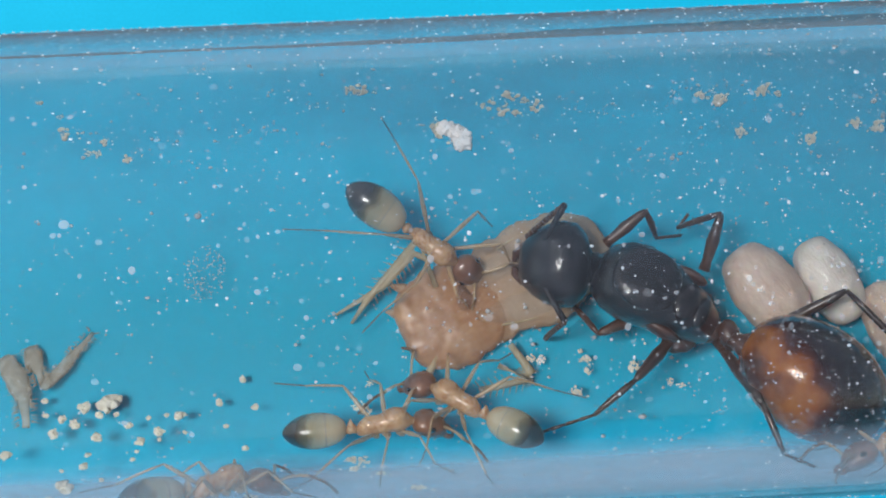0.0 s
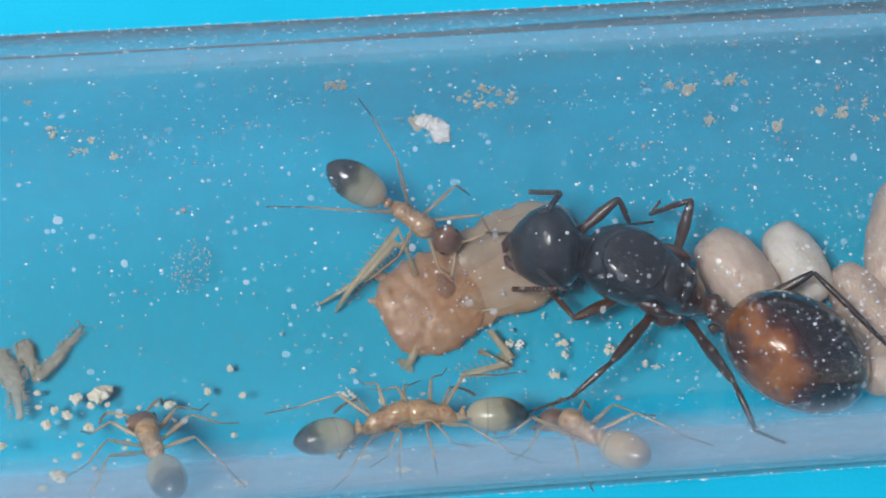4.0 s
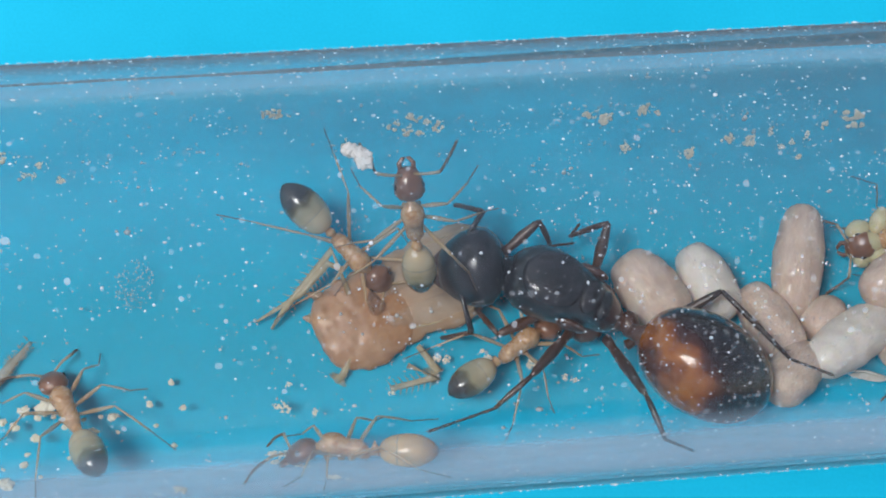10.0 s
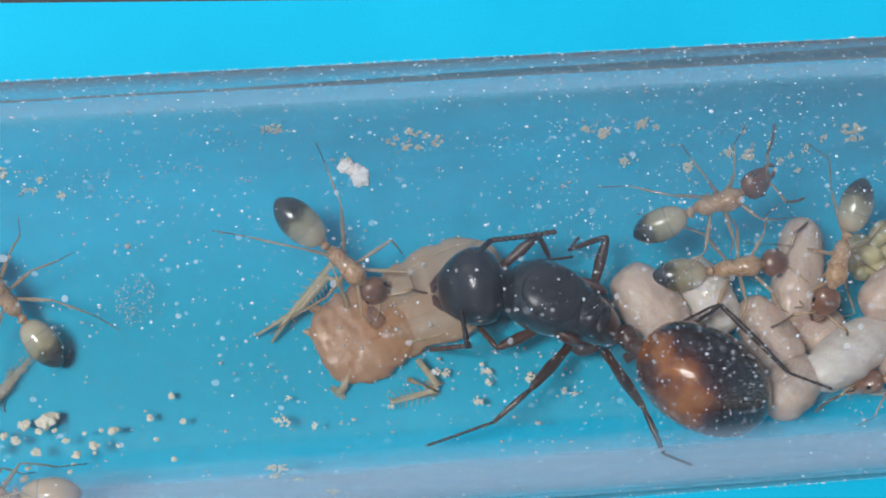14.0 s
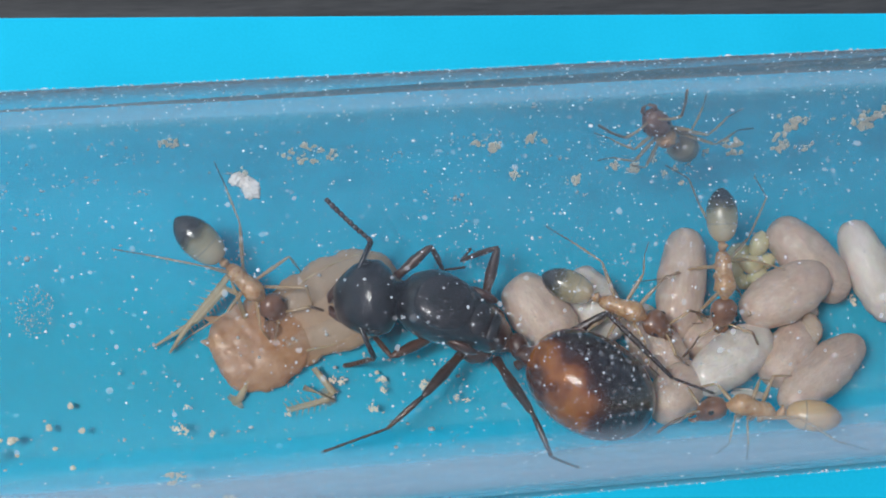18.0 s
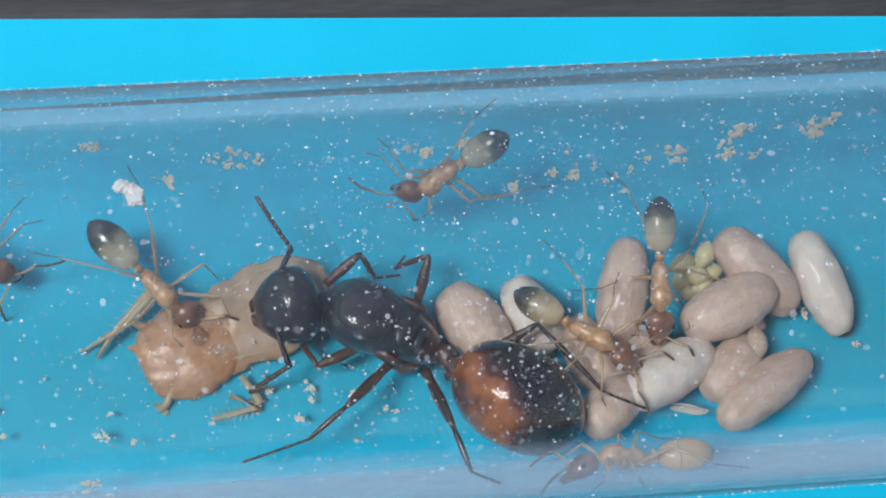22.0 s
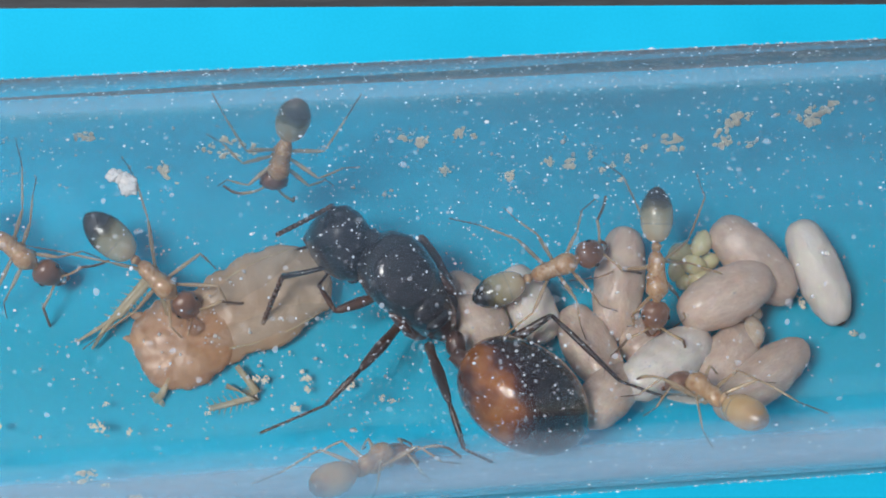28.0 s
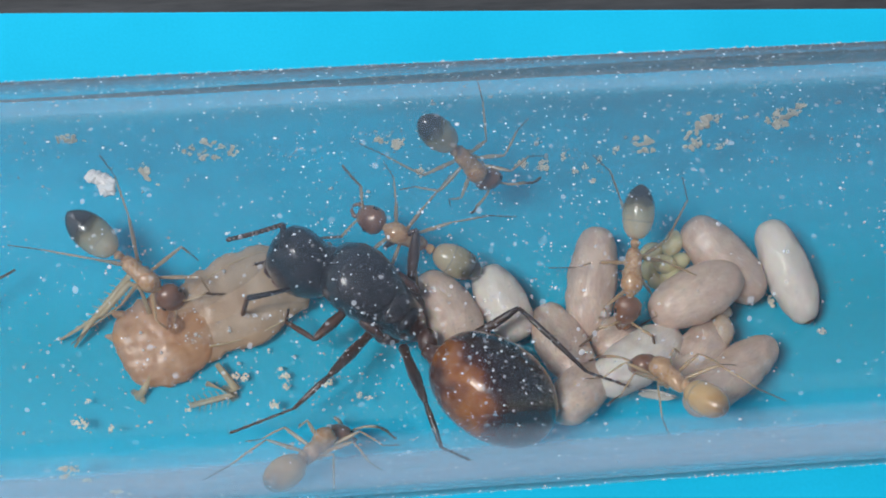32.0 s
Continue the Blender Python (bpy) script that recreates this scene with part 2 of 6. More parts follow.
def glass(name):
    """Dusty clear glass fogged with fine droplets; milky side sheen and far-wall shade are painted in."""
    mat, nt, b = shader(name)
    b.inputs["Base Color"].default_value = (0.89, 0.94, 0.972, 1)
    b.inputs["Transmission Weight"].default_value = 1.0
    b.inputs["IOR"].default_value = 1.29
    b.inputs["Roughness"].default_value = 0.0

    def times(x, y, kind="MULTIPLY"):
        m = nt.nodes.new("ShaderNodeMath")
        m.operation = kind
        nt.links.new(x, m.inputs[0])
        nt.links.new(y, m.inputs[1])
        return m.outputs[0]

    def grey(fac, *stops):
        return ramp(nt, fac, *((at, (g, g, g)) for at, g in stops))

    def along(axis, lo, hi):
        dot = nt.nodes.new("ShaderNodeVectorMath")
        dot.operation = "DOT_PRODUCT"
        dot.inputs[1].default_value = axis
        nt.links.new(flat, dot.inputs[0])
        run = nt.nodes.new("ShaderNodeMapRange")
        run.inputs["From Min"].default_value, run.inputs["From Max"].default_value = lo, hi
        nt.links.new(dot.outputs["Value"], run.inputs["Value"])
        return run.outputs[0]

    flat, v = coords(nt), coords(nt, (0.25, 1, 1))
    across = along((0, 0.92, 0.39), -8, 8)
    fog = grey(noise_at(nt, flat, 3.2, 7, 0.78), (0.40, 0.0), (0.60, 0.014), (0.76, 0.066))
    smear = grey(noise_at(nt, v, 0.8, 6, 0.65), (0.40, 0.0), (0.75, 0.003))
    # milky sheen along both sides, painted in by position across the tube
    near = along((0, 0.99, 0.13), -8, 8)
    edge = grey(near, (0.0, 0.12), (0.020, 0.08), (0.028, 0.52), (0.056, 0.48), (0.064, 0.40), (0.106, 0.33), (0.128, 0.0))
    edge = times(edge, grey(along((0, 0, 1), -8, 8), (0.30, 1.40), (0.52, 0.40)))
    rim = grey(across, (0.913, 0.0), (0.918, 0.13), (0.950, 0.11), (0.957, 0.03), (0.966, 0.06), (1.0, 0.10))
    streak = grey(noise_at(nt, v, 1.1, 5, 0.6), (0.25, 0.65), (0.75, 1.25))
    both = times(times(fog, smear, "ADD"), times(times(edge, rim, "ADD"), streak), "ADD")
    # the film of fine droplets and painted sheen scatters light back and on through the wall
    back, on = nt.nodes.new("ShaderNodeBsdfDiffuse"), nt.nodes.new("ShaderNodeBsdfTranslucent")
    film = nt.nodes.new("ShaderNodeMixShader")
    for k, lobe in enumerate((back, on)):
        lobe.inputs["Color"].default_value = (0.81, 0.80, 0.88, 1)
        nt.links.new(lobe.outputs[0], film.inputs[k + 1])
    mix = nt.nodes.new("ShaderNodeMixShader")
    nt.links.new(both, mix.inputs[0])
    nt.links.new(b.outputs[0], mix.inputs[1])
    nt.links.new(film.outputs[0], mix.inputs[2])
    # shade high on the far wall is painted in, deeper towards one end
    far_shade = nt.nodes.new("ShaderNodeBsdfDiffuse")
    far_shade.inputs["Color"].default_value = (0.07, 0.12, 0.17, 1)
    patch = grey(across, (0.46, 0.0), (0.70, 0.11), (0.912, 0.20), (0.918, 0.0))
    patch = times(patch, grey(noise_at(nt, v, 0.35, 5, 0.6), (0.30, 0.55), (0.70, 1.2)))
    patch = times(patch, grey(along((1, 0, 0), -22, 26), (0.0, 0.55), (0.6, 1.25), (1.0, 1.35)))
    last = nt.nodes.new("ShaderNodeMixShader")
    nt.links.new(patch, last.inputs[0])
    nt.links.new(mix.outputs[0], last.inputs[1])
    nt.links.new(far_shade.outputs[0], last.inputs[2])
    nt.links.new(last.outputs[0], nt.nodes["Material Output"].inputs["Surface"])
    return mat


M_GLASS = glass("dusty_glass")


# ---- mesh tools: everything is drawn in millimetres ----
def part(name, bm, material, parent=None, label="", at=None, smooth=True):
    bmesh.ops.recalc_face_normals(bm, faces=bm.faces)
    bmesh.ops.scale(bm, vec=(MM, MM, MM), verts=bm.verts)
    me = bpy.data.meshes.new(name)
    bm.to_mesh(me)
    bm.free()
    me.materials.append(material)
    for p in me.polygons:
        p.use_smooth = smooth
    ob = new(name, me)
    if parent is not None:
        ob.parent = parent
    if at is not None:
        ob.matrix_basis = at
    if label:
        ob["label"] = label
    return ob


def thing(name, m, label, category, group="", kind=""):
    ob = new(name)
    ob.empty_display_size = MM
    ob.matrix_basis = m
    return tagged(ob, label, category, group, kind)


def mm(x, y, z, rx=0, ry=0, rz=0):
    return pose(x * MM, y * MM, z * MM, rx, ry, rz)


def loft(bm, rings, segs=18, power=2.0, uneven=0.0):
    """A closed skin through rings (x, half width, half height, y, z) along x."""
    loops = []
    for x, w, h, y, z in rings:
        loop = []
        for k in range(segs):
            a = 2 * math.pi * k / segs
            c, s = math.cos(a), math.sin(a)
            c = math.copysign(abs(c) ** (2 / power), c)
            s = math.copysign(abs(s) ** (2 / power), s)
            p = Vector((x, y + w * c, z + h * s))
            if uneven:
                p += Vector((0, c, s)) * uneven * noise.noise(p * 1.7)
            loop.append(bm.verts.new(p))
        loops.append(loop)
    for a, b in zip(loops, loops[1:]):
        for k in range(segs):
            bm.faces.new((a[k], a[(k + 1) % segs], b[(k + 1) % segs], b[k]))
    bm.faces.new(loops[0])
    bm.faces.new(loops[-1])
    return bm


def oval(bm, x0, x1, w, h, y=0.0, z=0.0, tail=1.0, nose=1.0, n=12, power=2.0, uneven=0.0, segs=18):
    """An egg along x: tail and nose below 1 blunt the ends, above 1 point them."""
    rings = []
    for k in range(n + 1):
        a = math.pi * k / n
        u = -math.cos(a)
        r = max(math.sin(a), 0.03)
        r = r ** (tail if u < 0 else nose)
        rings.append(((x0 + x1) / 2 + u * (x1 - x0) / 2, w * r, h * r, y, z))
    return loft(bm, rings, segs, power, uneven)


def limb(bm, points, radii, segs=8):
    """A round limb through points; the ends are closed."""
    pts = [Vector(p) for p in points]
    loops = []
    side = None
    for i, p in enumerate(pts):
        d = (pts[min(i + 1, len(pts) - 1)] - pts[max(i - 1, 0)]).normalized()
        if side is None:
            side = d.orthogonal().normalized()
        side = (side - d * side.dot(d)).normalized()
        up = d.cross(side)
        loops.append([bm.verts.new(p + (side * math.cos(2 * math.pi * k / segs) + up * math.sin(2 * math.pi * k / segs)) * radii[i]) for k in range(segs)])
    for a, b in zip(loops, loops[1:]):
        for k in range(segs):
            bm.faces.new((a[k], a[(k + 1) % segs], b[(k + 1) % segs], b[k]))
    bm.faces.new(loops[0])
    bm.faces.new(loops[-1])
    return bm


def bow(a, b, rise, n=5):
    """Points from a to b, bowed upward by rise."""
    a, b = Vector(a), Vector(b)
    return [a.lerp(b, k / n) + Vector((0, 0, rise * math.sin(math.pi * k / n))) for k in range(n + 1)]


def on_wall(x, s, turn=0.0, lift=0.0):
    """A pose on the tube's inner wall: x along the tube, s round the wall from its lowest line, z away from the glass."""
    a = s / 7.7
    r = 7.7 - lift
    spot = Vector((x, r * math.sin(a), 8.0 - r * math.cos(a))) * MM
    return Matrix.Translation(spot) @ pose(0, 0, 0, math.degrees(a)) @ pose(0, 0, 0, 0, 0, turn)


# ---- the setting ----
def slab(name, x0, x1, y0, y1, z0, z1, material, label):
    bm = bmesh.new()
    bmesh.ops.create_cube(bm, size=1.0)
    bmesh.ops.scale(bm, vec=(x1 - x0, y1 - y0, z1 - z0), verts=bm.verts)
    bmesh.ops.translate(bm, vec=((x0 + x1) / 2, (y0 + y1) / 2, (z0 + z1) / 2), verts=bm.verts)
    bmesh.ops.bevel(bm, geom=bm.edges[:], offset=0.25, segments=2, affect="EDGES")
    ob = part(name, bm, material, smooth=False)
    return tagged(ob, label, kind="structure")


slab("ground", -600, 600, -600, 600, -30, -1.2, M_TABLE, "dark grey grained table top")
sheet = slab("blue_sheet", -280, 280, -280, 15.65, -1.2, 0.0, M_SHEET, "bright cyan plastic sheet under the glass tube")
sheet.matrix_basis = pose(0, 0, 0, 0, 0, -2.4)


def tube():
    root = thing("glass_tube", mm(0, 0, 8.0), "clear dusty glass test tube lying on a cyan sheet", "test tube")
    bm = bmesh.new()
    segs, ends = 240, (-62.0, 62.0)
    loops = []
    profile = ((ends[0], 7.78), (ends[0], 7.9), (ends[0] + 0.1, 8.0), (ends[0] + 0.3, 8.0), (ends[1] - 0.3, 8.0), (ends[1] - 0.1, 8.0), (ends[1], 7.9), (ends[1], 7.78), (ends[1] - 0.1, 7.7), (ends[1] - 0.3, 7.7), (ends[0] + 0.3, 7.7), (ends[0] + 0.1, 7.7))

    def thick(a, r):
        """The wall is thickest along the bottom and thin over the sides and the top."""
        if r > 7.75:
            return r
        side = min(a, 2 * math.pi - a)
        up = min(max((side - 1.20) / 0.45, 0), 1)
        return r + 0.265 * up * up * (3 - 2 * up)

    for x, r in profile:
        ring = [2 * math.pi * k / segs for k in range(segs)]
        loops.append([bm.verts.new((x, thick(a, r) * math.sin(a), -thick(a, r) * math.cos(a))) for a in ring])
    for i in range(len(loops)):
        a, b = loops[i], loops[(i + 1) % len(loops)]
        for k in range(segs):
            bm.faces.new((a[k], a[(k + 1) % segs], b[(k + 1) % segs], b[k]))
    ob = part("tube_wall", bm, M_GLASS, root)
    ob.visible_shadow = False
    # the table's dark reflection as a thin far-side strip, widening brown towards one end
    bm = bmesh.new()
    rows = []
    for k in range(481):
        x = -60 + 0.25 * k
        grow = min(max((x + 9) / 30, 0), 1)
        wide = 0.20 + 1.35 * grow + (0.04 + 0.10 * grow) * noise.noise(Vector((x * 0.9, 0, 0)))
        low = 1.572 + 0.008 * noise.noise(Vector((x * 0.15, 5, 0)))
        rows.append([bm.verts.new((x, r * math.sin(low + d * wide / 8), -r * math.cos(low + d * wide / 8))) for d, r in ((0.0, 8.003), (0.15, 8.018), (0.75, 8.018), (1.0, 8.003))])
    for a, b in zip(rows, rows[1:]):
        for n in range(3):
            bm.faces.new((a[n], a[n + 1], b[n + 1], b[n]))
    part("dirt_seam", bm, M_REFLECTION, root, "thin brown line painted as the table's reflection along the tube's side")
    return root


tube()


# ---- ants ----
def leg_parts(root, joint, knee, ankle, foot, thick, mats, name="leg"):
    """coxa and femur, with tibia and tarsus below; the pivot is the joint at the body."""
    j = Vector(joint)
    k, a, f = Vector(knee) - j, Vector(ankle) - j, Vector(foot) - j
    bm = bmesh.new()
    limb(bm, [(0, 0, 0), k * 0.16, k * 0.5, k * 0.9, k], [thick * 1.3, thick * 1.05, thick * 1.45, thick * 0.95, thick * 0.55])
    leg = part(name, bm, mats[0], root, at=mm(*j))
    bm = bmesh.new()
    limb(bm, bow(k, a, thick * 0.4, 4), [thick * 0.5, thick * 0.72, thick * 0.75, thick * 0.62, thick * 0.45])
    d = (a - k)
    out = d.cross(Vector((0, 0, 1))).normalized()
    for s in range(5):
        p = k + d * (0.45 + 0.11 * s)
        q = p + d.normalized() * thick * 1.2 + out * thick * (1.6 if s % 2 else -1.6)
        limb(bm, [p, q], [thick * 0.13, thick * 0.04], 4)
    part("tibia", bm, mats[0], leg)
    bm = bmesh.new()
    n = 5
    for s in range(n):
        p, q = a.lerp(f, s / n), a.lerp(f, (s + 1) / n)
        limb(bm, [p, p.lerp(q, 0.5), p.lerp(q, 0.97)], [thick * 0.30, thick * 0.36, thick * 0.42], 6)
    e = (f - a).normalized()
    for w in (-1, 1):
        limb(bm, [f, f + e * thick * 0.6 + out * w * thick * 0.45], [thick * 0.14, thick * 0.05], 4)
    part("tarsus", bm, mats[1], leg)
    return leg


def antenna_parts(head, base, elbow, tip, thick, mats):
    b = Vector(base)
    e, t = Vector(elbow) - b, Vector(tip) - Vector(elbow)
    bm = bmesh.new()
    limb(bm, bow((0, 0, 0), e, 0.08, 4), [thick * 0.7, thick * 0.6, thick * 0.65, thick * 0.75, thick * 0.8], 7)
    scape = part("antenna_scape", bm, mats[0], head, at=mm(*b))
    bm = bmesh.new()
    n = 10
    for s in range(n):
        p, q = t * (s / n), t * ((s + 0.94) / n)
        lift = Vector((0, 0, 0.10 * math.sin(math.pi * s / n)))
        lift2 = Vector((0, 0, 0.10 * math.sin(math.pi * (s + 1) / n)))
        limb(bm, [p + lift, (p + q) / 2 + (lift + lift2) / 2, q + lift2], [thick * 0.55, thick * 0.72, thick * 0.6], 6)
    whip = part("antenna_whip", bm, mats[1], head, at=mm(*(b + e)))
    return scape, whip


WALK_LEGS = (
    # joint, knee, ankle, foot of the left side, from the front
    ((0.95, 0.26, 0.85), (1.50, 1.20, 1.40), (1.95, 1.95, 0.75), (2.60, 2.30, 0.55)),
    ((0.45, 0.28, 0.80), (0.40, 1.55, 1.50), (0.08, 2.45, 0.95), (-0.05, 3.10, 0.80)),
    ((0.05, 0.26, 0.80), (-0.92, 1.50, 1.55), (-2.25, 2.30, 0.90), (-3.35, 2.75, 0.70)),
)


def worker(label, legs=None, pale=False, full=0.83):
    """A small honey-coloured ant; x points ahead, the origin lies on the floor under its waist."""
    root = thing("worker_ant", mm(0, 0, 0), label, "ant", "worker ants in the tube")
    # mesosoma: a low rear hump, a narrow saddle and a broad front
    bm = bmesh.new()
    loft(bm, [(-0.60, 0.10, 0.12, 0, 0.78), (-0.50, 0.23, 0.25, 0, 0.85), (-0.28, 0.33, 0.36, 0, 0.96), (-0.05, 0.335, 0.36, 0, 1.00), (0.14, 0.335, 0.35, 0, 1.01), (0.28, 0.35, 0.36, 0, 1.04), (0.50, 0.385, 0.39, 0, 1.10), (0.78, 0.45, 0.43, 0, 1.16), (1.02, 0.43, 0.39, 0, 1.16), (1.22, 0.29, 0.25, 0, 1.11), (1.36, 0.16, 0.14, 0, 1.06), (1.48, 0.13, 0.12, 0, 1.04)], 20)
    thorax = part("thorax", bm, M_WBODY, root)
    bm = bmesh.new()
    oval(bm, -0.46, 0.40, 0.36, 0.20, nose=0.8, n=12, segs=18)
    part("pronotum", bm, M_WBODY, thorax, at=mm(0.78, 0, 1.38, 0, -4, 0))
    for s in (-1, 1):
        for x in (0.92, 0.42, 0.02):
            bm = bmesh.new()
            oval(bm, -0.20, 0.20, 0.13, 0.15, n=8, segs=12)
            part("coxa", bm, M_WLEG, thorax, at=mm(x, 0.24 * s, 0.78, 0, 35, 20 * s))
    bm = bmesh.new()
    loft(bm, [(-0.98, 0.08, 0.08, 0, 0.78), (-0.88, 0.17, 0.20, 0, 0.92), (-0.78, 0.21, 0.32, 0, 1.02), (-0.68, 0.18, 0.20, 0, 0.92), (-0.52, 0.09, 0.10, 0, 0.80)], 12)
    part("petiole", bm, M_WBODY, root)
    bm = bmesh.new()
    oval(bm, -2.55 * full, 0.12, 0.80 * full, 0.75 * full, 0, 0.0, tail=1.25, nose=0.80, n=22, segs=26)
    skin = M_WPALE if pale else M_WGASTER
    gaster = part("gaster", bm, skin, root, "translucent amber gaster" if pale else "translucent olive gaster with a black tip", mm(-1.05, 0, 0.95))
    for x, r in ((-0.75 * full, 0.772 * full), (-1.35 * full, 0.755 * full), (-1.85 * full, 0.56 * full)):
        bm = bmesh.new()
        limb_ring(bm, x, r + 0.003, r * 0.925 + 0.003, 0.035)
        part("gaster_band", bm, M_WBAND, gaster)
    # head
    bm = bmesh.new()
    loft(bm, [(-0.08, 0.12, 0.12, 0, 0), (0.04, 0.40, 0.30, 0, 0), (0.25, 0.56, 0.40, 0, 0.02), (0.55, 0.57, 0.42, 0, 0.02), (0.85, 0.48, 0.38, 0, -0.02), (1.08, 0.36, 0.28, 0, -0.06), (1.18, 0.24, 0.16, 0, -0.1)], 18)
    head = part("head", bm, M_WHEAD, root, "red-brown head", mm(1.45, 0, 1.02, 0, 22, 0))
    for s in (-1, 1):
        bm = bmesh.new()
        limb(bm, [(1.05, 0.22 * s, -0.12), (1.32, 0.26 * s, -0.16), (1.50, 0.12 * s, -0.18), (1.52, 0.02 * s, -0.18)], [0.10, 0.10, 0.07, 0.03], 7)
        part("mandible", bm, M_WHEAD, head)
        bm = bmesh.new()
        bmesh.ops.create_icosphere(bm, subdivisions=2, radius=0.11)
        bmesh.ops.scale(bm, vec=(1.2, 0.6, 1.0), verts=bm.verts)
        part("eye", bm, M_EYE, head, at=mm(0.55, 0.50 * s, 0.17))
        antenna_parts(head, (0.98, 0.20 * s, 0.18), (1.35, 1.10 * s, 0.55), (2.45, 1.55 * s, 0.15), 0.085, (M_WLEG, M_WTIP))
    rows = legs or [tuple((x, y * s, z) for x, y, z in leg) for leg in WALK_LEGS for s in (1, -1)]
    for joint, knee, ankle, foot in rows:
        leg_parts(root, joint, knee, ankle, foot, 0.064, (M_WLEG, M_WTIP))
    return root


def limb_ring(bm, x, w, h, width, segs=22):
    """A thin raised hoop round an egg-shaped body."""
    loops = []
    for u, k in ((x - width, 0.985), (x - width * 0.3, 1.0), (x + width, 0.99)):
        loops.append([bm.verts.new((u, w * k * math.cos(2 * math.pi * n / segs), h * k * math.sin(2 * math.pi * n / segs))) for n in range(segs)])
    for a, b in zip(loops, loops[1:]):
        for n in range(segs):
            bm.faces.new((a[n], a[(n + 1) % segs], b[(n + 1) % segs], b[n]))


EATER_LEGS = [
    ((1.00, 0.30, 0.85), (2.27, 1.56, 1.53), (3.13, 1.13, 0.55), (3.66, 0.87, 0.43)),
    ((1.00, -0.05, 0.85), (2.02, -0.87, 1.86), (3.10, -1.14, 0.55), (3.77, -1.30, 1.07)),
    ((0.63, 0.30, 0.85), (0.89, 2.02, 1.54), (1.48, 1.88, 0.55), (1.84, 1.80, 0.12)),
    ((0.55, 0.03, 0.85), (0.60, -1.35, 1.65), (0.33, -3.07, 0.55), (0.17, -4.13, 0.69)),
    ((-0.01, 0.30, 0.85), (-1.53, 1.69, 1.93), (-3.01, 2.36, 0.55), (-3.91, 2.77, 1.80)),
    ((0.15, 0.12, 0.85), (-1.37, -0.61, 1.53), (-3.24, -1.91, 0.55), (-4.38, -2.71, 0.26)),
]
NURSE_LEGS = [
    ((0.51, 0.30, 0.85), (1.21, 1.31, -0.95), (2.10, 1.29, 0.55), (2.64, 1.27, -1.97)),
    ((0.72, 0.30, 0.85), (2.05, -0.64, -0.73), (2.37, -0.78, 0.55), (2.56, -0.86, -2.01)),
    ((-0.19, 0.30, 0.85), (-0.16, 1.75, -1.07), (0.27, 2.77, 0.55), (0.54, 3.39, -2.43)),
    ((0.02, 0.24, 0.85), (0.19, -1.20, -1.07), (0.48, -2.23, 0.55), (0.66, -2.86, -2.43)),
    ((-0.20, 0.30, 0.85), (-1.09, 1.76, -0.98), (-2.75, 2.05, 0.55), (-3.77, 2.23, -1.48)),
    ((-0.20, 0.30, 0.85), (-2.54, -0.51, -0.52), (-3.58, -1.27, 0.55), (-4.22, -1.73, -1.14)),
]
EATER_AT = (-4.431, 3.262, 1.413, 18.34, 19.25, -44.83)
QUEEN_AT = (4.543, 0.695, 0.331)
QUEEN_LEGS = [
    ((3.88, -0.20, 1.80), (2.03, -0.95, 1.97), (1.34, 0.39, 1.11), (1.66, 0.94, 0.76)),
    ((2.55, 2.32, 2.36), (3.97, 3.23, 3.18), (4.57, 2.67, 1.64), (5.60, 2.91, 1.09)),
    ((4.96, -0.99, 1.88), (3.04, -2.93, 3.00), (1.55, -4.00, 2.50), (-1.01, -4.61, 1.96)),
    ((6.15, 1.28, 1.93), (6.72, 3.01, 3.16), (5.41, 3.05, 1.59), (5.87, 3.57, 1.52)),
    ((6.33, -1.45, 1.97), (7.00, -4.31, 4.58), (7.55, -6.05, 4.47), (8.61, -6.48, 4.13)),
    ((7.20, -1.60, 1.40), (10.75, -0.22, 3.60), (13.10, -3.06, 3.35), (14.62, -3.88, 3.60)),
]
# along the tube, round its wall, length, turn, half width, lift, white, dark tip
COCOONS = [
    (8.49, 0.58, 3.76, -56.3, 1.25, 0.00, 0, 0),
    (10.90, 0.92, 3.41, -64.5, 1.02, 0.00, 1, 0),
    (13.19, -1.34, 3.80, -68.9, 1.05, 0.00, 0, 0),
    (14.70, 1.59, 4.87, -102.0, 1.04, 0.00, 0, 0),
    (20.41, 2.37, 4.50, -49.9, 1.12, 0.00, 0, 0),
    (23.16, 1.65, 4.64, -71.9, 0.98, 0.00, 1, 1),
    (18.85, 0.52, 4.24, 23.0, 1.17, 0.90, 0, 0),
    (16.14, -2.65, 4.44, 31.7, 1.09, 0.30, 1, 0),
    (19.96, -3.57, 5.39, 37.0, 0.98, 0.00, 0, 0),
    (18.81, -2.27, 3.49, 46.5, 1.00, 0.00, 0, 0),
    (13.56, -4.04, 3.27, 50.0, 1.02, 0.00, 0, 1),
    (15.47, -1.14, 2.05, 38.6, 0.89, 0.00, 0, 0),
]
LARVAE = [
    (18.28, 3.30, 1.03, 0.33, 65, 0.50),
    (17.43, 2.90, 0.93, 0.35, 20, 0.20),
    (17.88, 2.35, 0.98, 0.33, -20, 0.50),
    (17.30, 2.14, 0.84, 0.30, 80, 0.10),
    (18.18, 1.76, 0.89, 0.33, 30, 0.30),
    (17.55, 1.61, 0.70, 0.28, -60, 0.10),
    (18.68, 2.46, 0.79, 0.28, 10, 0.20),
]
PALE_LARVAE = [
    (19.88, -1.39, 1.63, 0.49, 75, 0.90),
    (15.23, -1.45, 1.40, 0.70, 20, 0.20),
    (19.83, -0.06, 1.40, 0.51, -30, 0.60),
]
PREY_AT = (-1.35, 1.20, 23.9)
